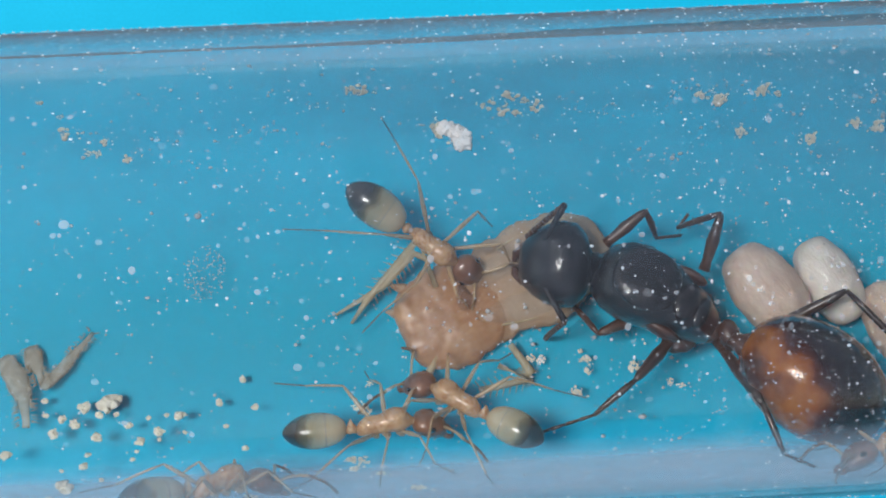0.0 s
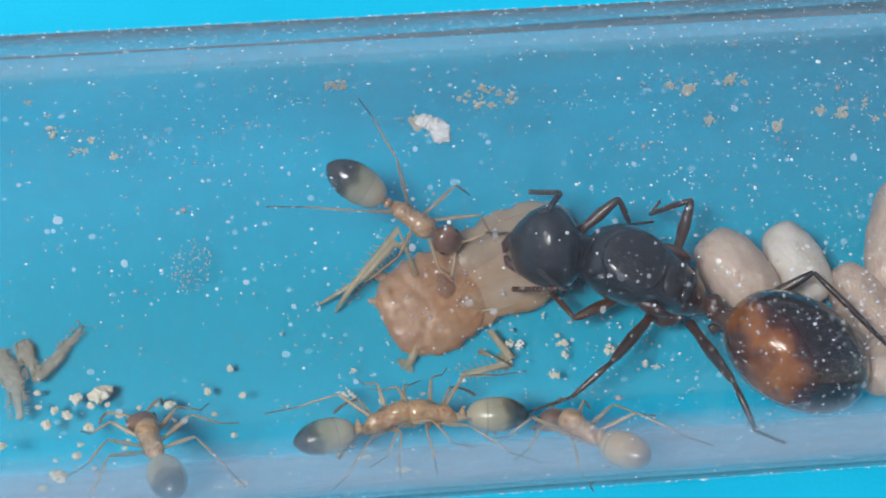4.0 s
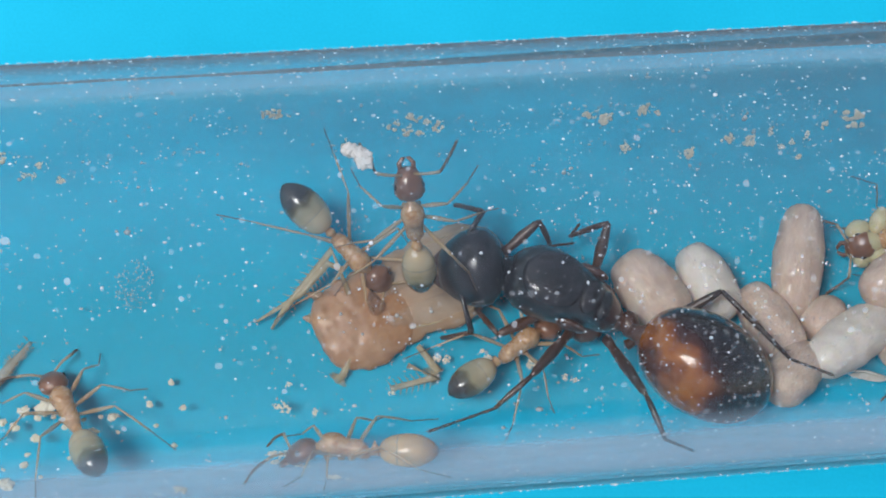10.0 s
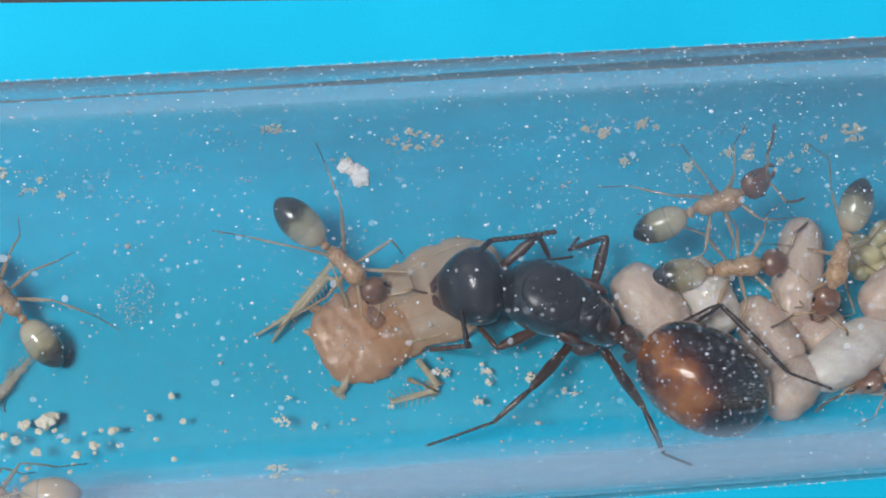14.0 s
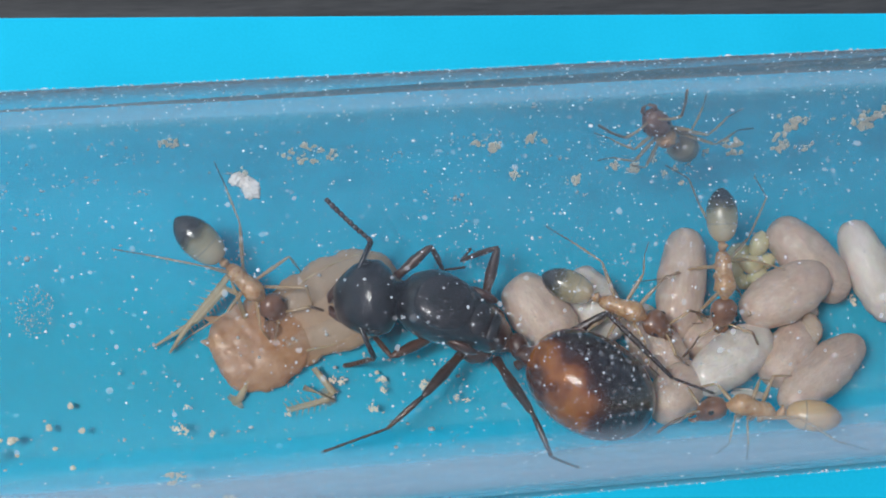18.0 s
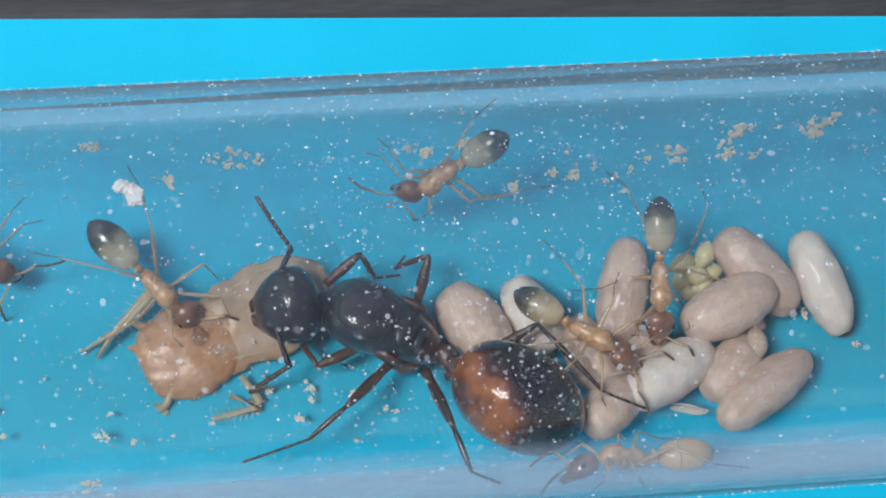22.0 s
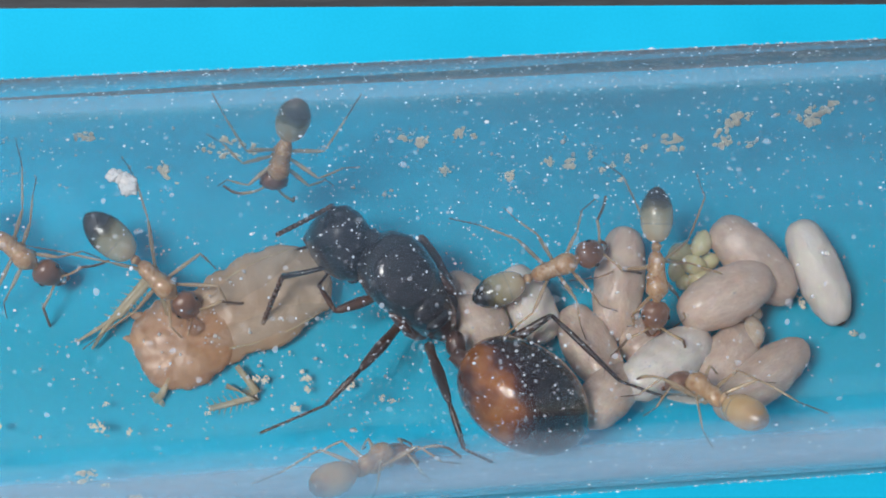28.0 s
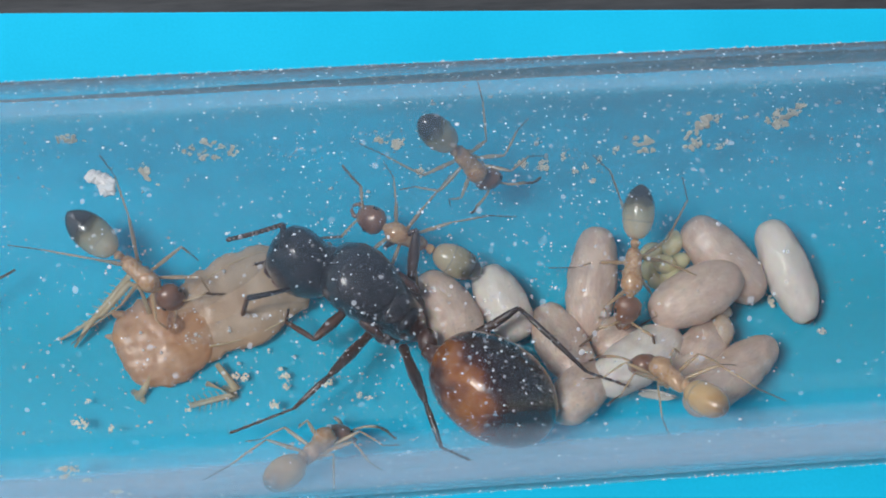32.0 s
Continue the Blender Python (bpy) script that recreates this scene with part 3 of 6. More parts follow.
PREY_LEGS = [
    ((-2.03, 1.14, 0.80), (-1.81, 3.05, 0.90), (-4.46, 1.91, 0.40), (-5.36, 1.42, 0.10)),
    ((-1.78, 2.15, 0.80), (-2.22, 2.67, 0.80), (-3.74, 2.07, 0.50), (-5.73, 1.96, 0.10)),
    ((-3.13, -1.13, 0.60), (-3.73, -1.60, 0.40), (-4.05, -1.69, 0.10)),
    ((-1.27, -2.44, 0.60), (-0.45, -3.43, 0.50), (-2.29, -2.97, 0.15)),
    ((-0.53, -1.93, 0.60), (-0.28, -3.22, 0.50), (-0.69, -3.26, 0.20)),
    ((-3.34, 0.44, 0.60), (-3.47, 0.84, 0.40), (-3.42, 1.15, 0.10)),
]
# along the tube, round its wall, half size
CRUMBS_LEFT = [
    (-10.36, -7.93, 0.16),
    (-6.49, -3.19, 0.12),
    (-4.77, -7.81, 0.15),
    (-14.59, 7.01, 0.12),
    (-16.64, 8.26, 0.16),
    (-15.31, 7.76, 0.10),
    (-15.88, 7.34, 0.09),
    (-17.22, 9.79, 0.08),
    (-15.58, 7.27, 0.08),
    (-16.65, 9.00, 0.06),
]
# the same, for the rounder grains round the leg scraps
GRAINS = [
    (-15.73, -2.32, 0.40),
    (-16.48, -2.44, 0.21),
    (-16.83, -3.26, 0.21),
    (-17.25, -3.01, 0.17),
    (-17.51, -3.54, 0.21),
    (-15.93, -3.86, 0.17),
    (-14.84, -3.38, 0.17),
    (-14.39, -4.09, 0.23),
    (-13.81, -3.74, 0.21),
    (-13.09, -3.11, 0.21),
    (-11.62, -2.56, 0.17),
    (-10.45, -2.86, 0.15),
    (-19.03, -4.47, 0.23),
    (-16.29, -5.21, 0.19),
    (-16.20, -4.62, 0.13),
    (-16.75, -6.42, 0.30),
    (-17.22, -7.10, 0.19),
    (-10.72, -4.75, 0.13),
    (-17.92, -2.18, 0.13),
    (-17.88, -2.72, 0.13),
    (-14.17, -3.03, 0.11),
    (-13.60, -3.02, 0.11),
    (-11.39, -3.61, 0.11),
    (-15.89, -2.86, 0.15),
    (-15.27, -2.24, 0.17),
    (-15.34, -2.83, 0.11),
    (-14.52, -4.57, 0.09),
    (-14.58, -4.99, 0.11),
    (-13.75, -4.09, 0.11),
    (-12.87, -3.76, 0.09),
    (-10.85, -1.65, 0.13),
    (-15.56, -5.97, 0.11),
    (-17.00, -5.36, 0.09),
]
CRUMBS_WALL = [
    (-6.11, 9.81, 0.16),
    (-1.59, 8.78, 0.14),
    (-1.04, 8.47, 0.15),
    (-0.82, 9.18, 0.15),
    (0.13, 8.69, 0.15),
    (-0.58, 8.33, 0.11),
    (-0.29, 8.92, 0.08),
    (6.06, 8.80, 0.09),
    (6.82, 8.58, 0.15),
    (8.26, 8.90, 0.15),
    (7.80, 7.00, 0.11),
    (10.46, 6.65, 0.11),
    (12.00, 7.29, 0.12),
    (12.91, 6.99, 0.11),
    (8.90, 8.75, 0.08),
    (8.34, 9.03, 0.11),
    (6.76, 8.55, 0.14),
    (6.02, 8.82, 0.11),
    (7.69, 7.13, 0.10),
    (10.36, 6.64, 0.11),
    (-3.44, 7.73, 0.21),
    (-6.50, 9.85, 0.12),
]
CRUMBS_RIGHT = [
    (17.02, 7.93, 0.24),
    (19.04, 8.09, 0.19),
    (19.51, 8.91, 0.21),
    (19.33, 7.73, 0.15),
    (20.06, 9.09, 0.11),
    (22.76, 9.06, 0.25),
    (23.45, 9.67, 0.15),
    (23.09, 9.20, 0.18),
    (22.34, 8.84, 0.12),
    (18.76, 9.44, 0.06),
    (21.23, 9.10, 0.06),
    (12.86, 7.13, 0.12),
    (12.09, 7.18, 0.10),
    (14.22, 6.73, 0.08),
    (14.68, 6.91, 0.08),
    (15.25, 7.20, 0.09),
    (15.92, 7.66, 0.10),
    (20.37, 7.58, 0.10),
    (13.71, 7.44, 0.08),
    (15.02, 6.21, 0.08),
    (22.60, 0.46, 0.10),
    (24.59, -1.01, 0.09),
]
CRUMBS_FLOOR = [
    (0.06, -1.50, 0.11),
    (1.80, -1.56, 0.09),
    (1.71, -2.03, 0.09),
    (1.28, -2.89, 0.11),
    (3.47, -1.91, 0.11),
    (4.68, -2.66, 0.08),
    (5.04, -2.81, 0.08),
    (-0.29, -1.37, 0.11),
    (1.15, -2.84, 0.11),
    (3.38, -1.89, 0.12),
    (1.62, -1.51, 0.09),
    (1.52, -1.20, 0.08),
    (-6.77, -3.09, 0.11),
    (-5.29, -3.49, 0.10),
    (-6.26, -2.08, 0.08),
    (-6.69, -5.70, 0.18),
    (-6.87, -6.12, 0.11),
    (-2.25, -2.84, 0.08),
    (1.10, -0.36, 0.06),
    (3.95, -0.92, 0.06),
    (-5.98, -6.54, 0.12),
]
STAIN_AT = (-12.16, 2.43)
SCRAP_AT = (16.86, -3.78)
HUSK = [
    ((-19.54, -0.35), (-19.04, -1.09), (-18.64, -2.13), (-18.48, -3.22)),
    ((-18.62, 0.02), (-18.36, -0.69), (-18.04, -1.51)),
    ((-18.05, -1.71), (-17.41, -0.96), (-16.87, -0.17), (-16.35, 0.53)),
]
LINT_AT = (-3.44, 1.31, 15.94)


def legs_of(ob):
    return sorted((c for c in ob.children if c.name.startswith("leg")), key=lambda c: c.name)


# ---- the queen ----
def queen():
    root = thing("queen_ant", mm(*QUEEN_AT), "large black queen ant with an amber-fronted gaster", "ant")
    # mesosoma, x ahead
    bm = bmesh.new()
    loft(bm, [(-2.65, 0.35, 0.40, 0, -0.55), (-2.45, 0.62, 0.72, 0, -0.42), (-1.95, 0.86, 0.98, 0, -0.20), (-1.35, 0.98, 1.16, 0, -0.02), (-0.7, 1.20, 1.26, 0, 0.10), (0.0, 1.38, 1.34, 0, 0.16), (0.8, 1.46, 1.34, 0, 0.12), (1.45, 1.34, 1.20, 0, 0.02), (1.95, 0.98, 0.90, 0, -0.14), (2.22, 0.52, 0.50, 0, -0.28), (2.6, 0.34, 0.34, 0, -0.36)], 28, 2.2)
    thorax = part("thorax", bm, M_QTHORAX, root)
    bm = bmesh.new()
    oval(bm, -1.25, 1.15, 1.12, 0.34, tail=0.7, nose=0.8, power=2.2, n=16, segs=26, uneven=0.03)
    part("scutum", bm, M_QUEEN, thorax, at=mm(0.55, 0, 1.30, 0, 2, 0))
    bm = bmesh.new()
    oval(bm, -0.45, 0.45, 0.72, 0.22, power=2.3, uneven=0.03)
    part("scutellum", bm, M_QUEEN, thorax, at=mm(-1.12, 0, 1.16, 0, -12, 0))
    bm = bmesh.new()
    oval(bm, -0.30, 0.30, 0.62, 0.2, power=2.3, uneven=0.03)
    part("metanotum", bm, M_QTHORAX, thorax, at=mm(-1.78, 0, 0.80, 0, -26, 0))
    bm = bmesh.new()
    loft(bm, [(-0.40, 1.08, 0.9, 0, 0), (-0.2, 1.10, 0.96, 0, 0), (0.05, 0.92, 0.80, 0, -0.06), (0.22, 0.62, 0.56, 0, -0.14)], 26)
    part("pronotum", bm, M_QUEEN, thorax, at=mm(1.95, 0, -0.02))
    for s in (-1, 1):
        bm = bmesh.new()
        oval(bm, -0.7, 0.7, 0.22, 0.42)
        part("wing_scar", bm, M_QRED, thorax, at=mm(-0.85, 1.16 * s, 0.35))
        bm = bmesh.new()
        loft(bm, [(-0.55, 0.2, 0.2, 0, 0), (-0.2, 0.40, 0.42, 0, 0), (0.3, 0.42, 0.45, 0, 0), (0.62, 0.22, 0.25, 0, 0)], 12)
        part("coxa", bm, M_QRED, thorax, at=mm(-1.75, 0.85 * s, -0.85, 0, 30, 25 * s))
    bm = bmesh.new()
    loft(bm, [(-3.10, 0.26, 0.28, 0, -0.62), (-2.80, 0.36, 0.38, 0, -0.58), (-2.45, 0.60, 0.62, 0, -0.45)], 16)
    part("rear_collar", bm, M_QRED, thorax)
    bm = bmesh.new()
    loft(bm, [(-0.42, 0.22, 0.25, 0, -0.12), (-0.2, 0.34, 0.42, 0, 0.0), (0.0, 0.42, 0.62, 0, 0.08), (0.18, 0.33, 0.40, 0, 0.0), (0.42, 0.24, 0.26, 0, -0.12)], 16)
    petiole = part("petiole", bm, M_QRED, root, "dark red petiole scale")
    bm = bmesh.new()
    oval(bm, -2.75, 2.75, 2.05, 1.95, tail=1.0, nose=0.86, n=22, segs=32, power=2.05)
    gaster = part("gaster", bm, M_QGASTER, root, "glossy black-brown gaster with an amber front")
    bm = bmesh.new()
    loft(bm, [(2.35, 0.72, 0.68, 0, -0.15), (2.62, 0.50, 0.48, 0, -0.25), (2.90, 0.34, 0.34, 0, -0.34), (3.20, 0.26, 0.27, 0, -0.38)], 16)
    part("gaster_neck", bm, M_QRED, gaster)
    for x in (1.35, 0.1, -1.15):
        r = math.sqrt(max(1 - (x / 2.75) ** 2, 0))
        bm = bmesh.new()
        limb_ring(bm, x, 2.05 * r * 1.004, 1.95 * r * 1.004, 0.05, 32)
        part("gaster_band", bm, M_QGASTER, gaster)
    bm = bmesh.new()
    loft(bm, [(-0.14, 0.50, 0.44, 0, 0), (0.08, 1.12, 0.80, 0, 0), (0.42, 1.50, 1.06, 0, 0.02), (0.95, 1.60, 1.14, 0, 0.02), (1.5, 1.46, 1.02, 0, -0.02), (2.0, 1.15, 0.78, 0, -0.10), (2.36, 0.84, 0.50, 0, -0.2), (2.52, 0.60, 0.28, 0, -0.25)], 26, 2.25)
    head = part("head", bm, M_QUEEN, root)
    limbs = []
    for s in (1, -1):
        bm = bmesh.new()
        limb(bm, [(2.0, 0.50 * s, -0.38), (2.42, 0.56 * s, -0.50), (2.72, 0.34 * s, -0.56), (2.80, 0.05 * s, -0.56)], [0.26, 0.25, 0.18, 0.07], 9)
        part("mandible", bm, M_QRED, head)
        bm = bmesh.new()
        bmesh.ops.create_icosphere(bm, subdivisions=2, radius=0.26)
        bmesh.ops.scale(bm, vec=(1.2, 0.6, 1.0), verts=bm.verts)
        part("eye", bm, M_EYE, head, at=mm(0.95, 1.38 * s, 0.46))
        limbs.append(antenna_parts(head, (1.65, 0.55 * s, 0.55), (1.65 + 2.0, 0.55 * s, 0.55), (1.65 + 4.6, 0.55 * s, 0.55), 0.16, (M_QUEEN, M_QLEG)))
    o = Vector(QUEEN_AT[:3])
    feet = []
    for row in QUEEN_LEGS:
        pts = [Vector(p) - o for p in row]
        feet.append(leg_parts(root, pts[0], pts[1], pts[2], pts[3], 0.17, (M_QLEG, M_QLEG)))
    return {"root": root, "thorax": thorax, "petiole": petiole, "gaster": gaster, "head": head, "antennae": limbs, "legs": feet}


QUEEN = queen()
ANTS = {
    "a": worker("honey-coloured worker ant wandering over the glass"),
    "b": worker("honey-coloured worker ant passing under the queen"),
    "c": worker("pale worker ant running along the tube's side", pale=True),
    "h": worker("slim worker ant beside the crumbs on the glass"),
    "k": worker("pale worker ant tending the cocoons", pale=True),
    "nurse": worker("worker ant standing over the brood pile", NURSE_LEGS),
    "eater": worker("worker ant feeding on the dead insect", EATER_LEGS, full=0.94),
}
ANTS["eater"].matrix_basis = mm(*EATER_AT)


# ---- brood ----
def cocoon(x, s, long, turn, wide, lift, material, label, spot=False):
    ob = thing("cocoon", on_wall(x, s, turn, wide * 0.96 + lift), label, "cocoon", "cocoons in the brood pile")
    n = long / 2
    bm = bmesh.new()
    oval(bm, -n, n, wide, wide * 0.95, tail=0.66, nose=0.74, n=44, segs=48, uneven=0.07)
    for v in bm.verts:
        p = v.co + Vector((x, s, 0)) * 3.0
        out = Vector((0, v.co.y, v.co.z)).normalized()
        v.co += out * (0.020 * noise.noise(p * 3.0) + 0.018 * noise.noise(Vector((p.x * 3, p.y * 9, p.z * 9))))
    part("silk_case", bm, material, ob)
    if spot:
        bm = bmesh.new()
        oval(bm, -0.16, 0.12, 0.26, 0.24, uneven=0.08)
        part("dark_tip", bm, M_SPOT, ob, "dark brown spot at the end", mm(n - 0.06, 0, 0.05))
    return ob


for row in COCOONS:
    *geo, white, spot = row
    cocoon(*geo, M_COCOONW if white else M_COCOON, "white papery ant cocoon on the glass" if white else "cream papery ant cocoon in the brood pile", spot)


def larva(x, y, long, wide, turn, lift, material, label):
    ob = thing("larva", on_wall(x, y, turn, wide + lift), label, "larva", "small larvae among the cocoons")
    bm = bmesh.new()
    rings = []
    for k in range(15):
        u = k / 14
        r = max(math.sin(math.pi * u), 0.05) ** 0.55 * (1 + 0.05 * math.cos(u * math.pi * 12))
        rings.append(((u - 0.5) * long, wide * r, wide * r * 0.95, 0.25 * long * (u - 0.5) ** 2, 0))
    loft(bm, rings, 14)
    part("body", bm, material, ob)
    return ob


for x, y, long, wide, turn, lift in LARVAE:
    larva(x, y, long * 1.15, wide * 1.30, turn, lift, M_LARVA, "wet yellowish ant larva beside the cocoons")
for x, y, long, wide, turn, lift in PALE_LARVAE:
    larva(x, y, long, wide, turn, lift, M_PALE, "pale translucent ant larva under the cocoons")


# ---- the dead insect ----
def prey():
    x, y, turn = PREY_AT
    ob = thing("dead_insect", on_wall(x, y, turn), "dead translucent tan insect, flat and half eaten", "insect")
    wrinkled = lambda p, much: much * (noise.noise(p * 0.9) + 0.5 * noise.noise(p * 2.3) + 0.45 * noise.noise(p * 5.0) + 0.3 * noise.noise(p * 11.0))

    def husk_of(x0, x1, wide, high, y0, shift, tail, nose, n=56, segs=72):
        bm = bmesh.new()
        oval(bm, x0, x1, wide, high, y0, high * 0.8, tail=tail, nose=nose, n=n, segs=segs, power=2.4)
        for v in bm.verts:
            p = v.co.copy()
            q = p + Vector((shift, 1.0, 0))
            v.co.x += 0.35 * wrinkled(Vector((q.x * 0.5, q.y, 3)), 0.22)
            v.co.y += p.y * ((0.10 if x1 < 1 else 0.26) * noise.noise(Vector((q.x * 0.8, math.copysign(2, p.y), 1))) + 0.07 * noise.noise(Vector((q.x * 2.6, math.copysign(5, p.y), 1))))
            ridge = 0.028 * math.sin(5.2 * p.x + 0.5 * math.sin(2.0 * p.y)) if x1 > 1 else 0.0
            v.co.z = max(p.z + wrinkled(q, 0.07) + ridge * min(p.z, 1), 0.02)
        return bm

    part("shell", husk_of(-3.95, 0.10, 1.92, 0.50, 0, 4, 0.6, 0.8), M_SHELL, ob, "orange-tan rounded shell")
    part("abdomen", husk_of(-1.9, 4.5, 1.95, 0.42, 0, 9, 0.8, 0.62), M_PREY, ob, "flat translucent grey-tan abdomen")
    for x0, y0, r in ((-1.3, 0.35, 0.5),):
        bm = bmesh.new()
        oval(bm, -r, r, r * 0.7, r * 0.3, uneven=0.25, n=10)
        part("bitten_hole", bm, M_PREYD, ob, "dark brown bitten spot", mm(x0, y0, 0.92, 0, 0, 70 * x0))
    for x0, y0, r in ((-3.7, 0.9, 0.34), (-3.2, 1.75, 0.30)):
        bm = bmesh.new()
        oval(bm, -r * 1.5, r, r * 0.7, r * 0.45, uneven=0.2, n=12)
        part("torn_mouthpart", bm, M_PREY, ob, at=mm(x0, y0, 0.3, 0, 0, -40))
    # a clear folded wing lies over the abdomen, stiff along its front edge
    for side, turn in ((1, 6), (-1, -9)):
        bm = bmesh.new()
        rows = []
        for i in range(25):
            u = i / 24
            half = 0.62 * math.sin(math.pi * min(u * 0.9 + 0.10, 1.0)) ** 0.7
            rows.append([bm.verts.new((-1.0 + 5.0 * u, side * (0.75 + w * half), 0.98 - 0.40 * w * w + 0.06 * noise.noise(Vector((4 * u, 2 * w, side))))) for w in (-1, -0.6, -0.2, 0.2, 0.6, 1)])
        for p, q in zip(rows, rows[1:]):
            for n in range(5):
                bm.faces.new((p[n], p[n + 1], q[n + 1], q[n]))
        wing = part("wing", bm, M_VEIL, ob, "clear crumpled wing", mm(0, 0, 0.02, 0, 0, turn))
        bm = bmesh.new()
        limb(bm, [(-1.0 + 5.0 * u, side * (0.75 + 0.62 * math.sin(math.pi * min(u * 0.9 + 0.10, 1.0)) ** 0.7), 0.60) for u in (0, 0.15, 0.3, 0.5, 0.7, 0.85, 0.97)], [0.05, 0.06, 0.05, 0.045, 0.04, 0.03, 0.015], 6)
        part("wing_vein", bm, M_PREYL, wing)
    # small pale beads stand in for the glints on the wet body
    rng = random.Random(5)
    bm = bmesh.new()
    for _ in range(160):
        a = rng.uniform(0, 2 * math.pi)
        x0, y0 = (-1.9 + 2.05 * math.cos(a), 1.95 * math.sin(a)) if rng.random() < 0.6 else (rng.uniform(0, 4.3), rng.choice((-1, 1)) * 1.85)
        r = rng.uniform(0.2, 1.0) if rng.random() < 0.35 else rng.uniform(0.92, 1.06)
        made = bmesh.ops.create_icosphere(bm, subdivisions=1, radius=rng.lognormvariate(math.log(0.035), 0.4))["verts"]
        bmesh.ops.translate(bm, vec=(-1.9 + (x0 + 1.9) * r, y0 * r, 0.95 if r < 0.8 else 0.5), verts=made)
    part("wet_beads", bm, M_DUST_GLINT, ob, "tiny bright beads standing in for glints along the wet edge")
    for pts in PREY_LEGS:
        bm = bmesh.new()
        limb(bm, pts, [0.12, 0.17, 0.13, 0.05][: len(pts)], 10)
        a, b = Vector(pts[1]), Vector(pts[2])
        d = b - a
        side = d.cross(Vector((0, 0, 1))).normalized()
        for s in range(14):
            p = a + d * (0.12 + 0.064 * s)
            limb(bm, [p, p + side * (0.40 if s % 2 else -0.40) + d.normalized() * 0.18], [0.035, 0.012], 4)
        part("spiny_leg", bm, M_PREYL, ob)
    return ob


prey()


# ---- crumbs, lint and dust ----
def crumb(k, x, s, size, whole=False):
    """A dry crumb: a flat cluster of angular grains grown together, or one or two larger grains."""
    rng = random.Random(k)
    bm = bmesh.new()
    lean, long = rng.uniform(0, math.pi), rng.uniform(0.7, 1.5)
    few = whole or size < 0.09
    for n in range(3 if whole else 2 if few else rng.randint(14, 20)):
        r = size * (rng.uniform(0.5, 0.8) if few else rng.uniform(0.18, 0.42))
        made = bmesh.ops.create_icosphere(bm, subdivisions=2 if whole else 1, radius=r)["verts"]
        b, far = rng.uniform(0, 2 * math.pi), size * (0.6 if whole else 1.15) * math.sqrt(rng.random())
        x0, y0 = far * long * math.cos(b), far * 0.8 * math.sin(b)
        off = Vector((x0 * math.cos(lean) - y0 * math.sin(lean), x0 * math.sin(lean) + y0 * math.cos(lean), rng.uniform(-0.1, 0.1) * size))
        for v in made:
            q = v.co / r
            v.co *= 1 + 1.0 * noise.noise(q * 1.9 + Vector((k * 1.37, n * 3.1, 0)))
            v.co.z *= 0.5
            v.co += off
    ob = part("crumb", bm, M_GRAIN, smooth=False)
    ob.matrix_basis = on_wall(x, s, k * 77, size * 0.3)
    return tagged(ob, "sand-coloured dry crumb stuck to the glass", "crumb", "crumbs on the glass")


def crumbs():
    rng = random.Random(17)
    k = 0
    for x, s, size in GRAINS:
        crumb(k, x, s, size, True)
        k += 1
    for rows, grow, bits in ((CRUMBS_LEFT, 1.5, 2), (CRUMBS_WALL, 1.6, 2), (CRUMBS_RIGHT, 1.7, 1), (CRUMBS_FLOOR, 1.4, 1)):
        for x, s, size in rows:
            crumb(k, x, s, size * grow)
            k += 1
            for _ in range(bits):
                a, r = rng.uniform(0, 2 * math.pi), size * rng.uniform(2.2, 5.5)
                crumb(k, x + r * math.cos(a), s + 0.6 * r * math.sin(a), size * rng.uniform(0.25, 0.55))
                k += 1


crumbs()


def lint():
    ob = thing("lint_clump", Matrix.Translation((LINT_AT[0] * MM, LINT_AT[1] * MM, LINT_AT[2] * MM)), "white fluffy lint clump on the upper glass", "lint")
    for k, (x, y, r) in enumerate(((0.10, -0.10, 0.28), (-0.38, 0.30, 0.22), (-0.10, 0.20, 0.20))):
        bm = bmesh.new()
        bmesh.ops.create_icosphere(bm, subdivisions=4, radius=r)
        for v in bm.verts:
            q = v.co / r + Vector((k * 3.0, 0, 0))
            v.co *= 1 + 0.5 * noise.noise(q * 1.6) + 0.35 * noise.noise(q * 5.0)
            v.co.z *= 0.45
        part("tuft", bm, M_WHITE, ob, at=mm(x, y, 0))
    return ob


lint()


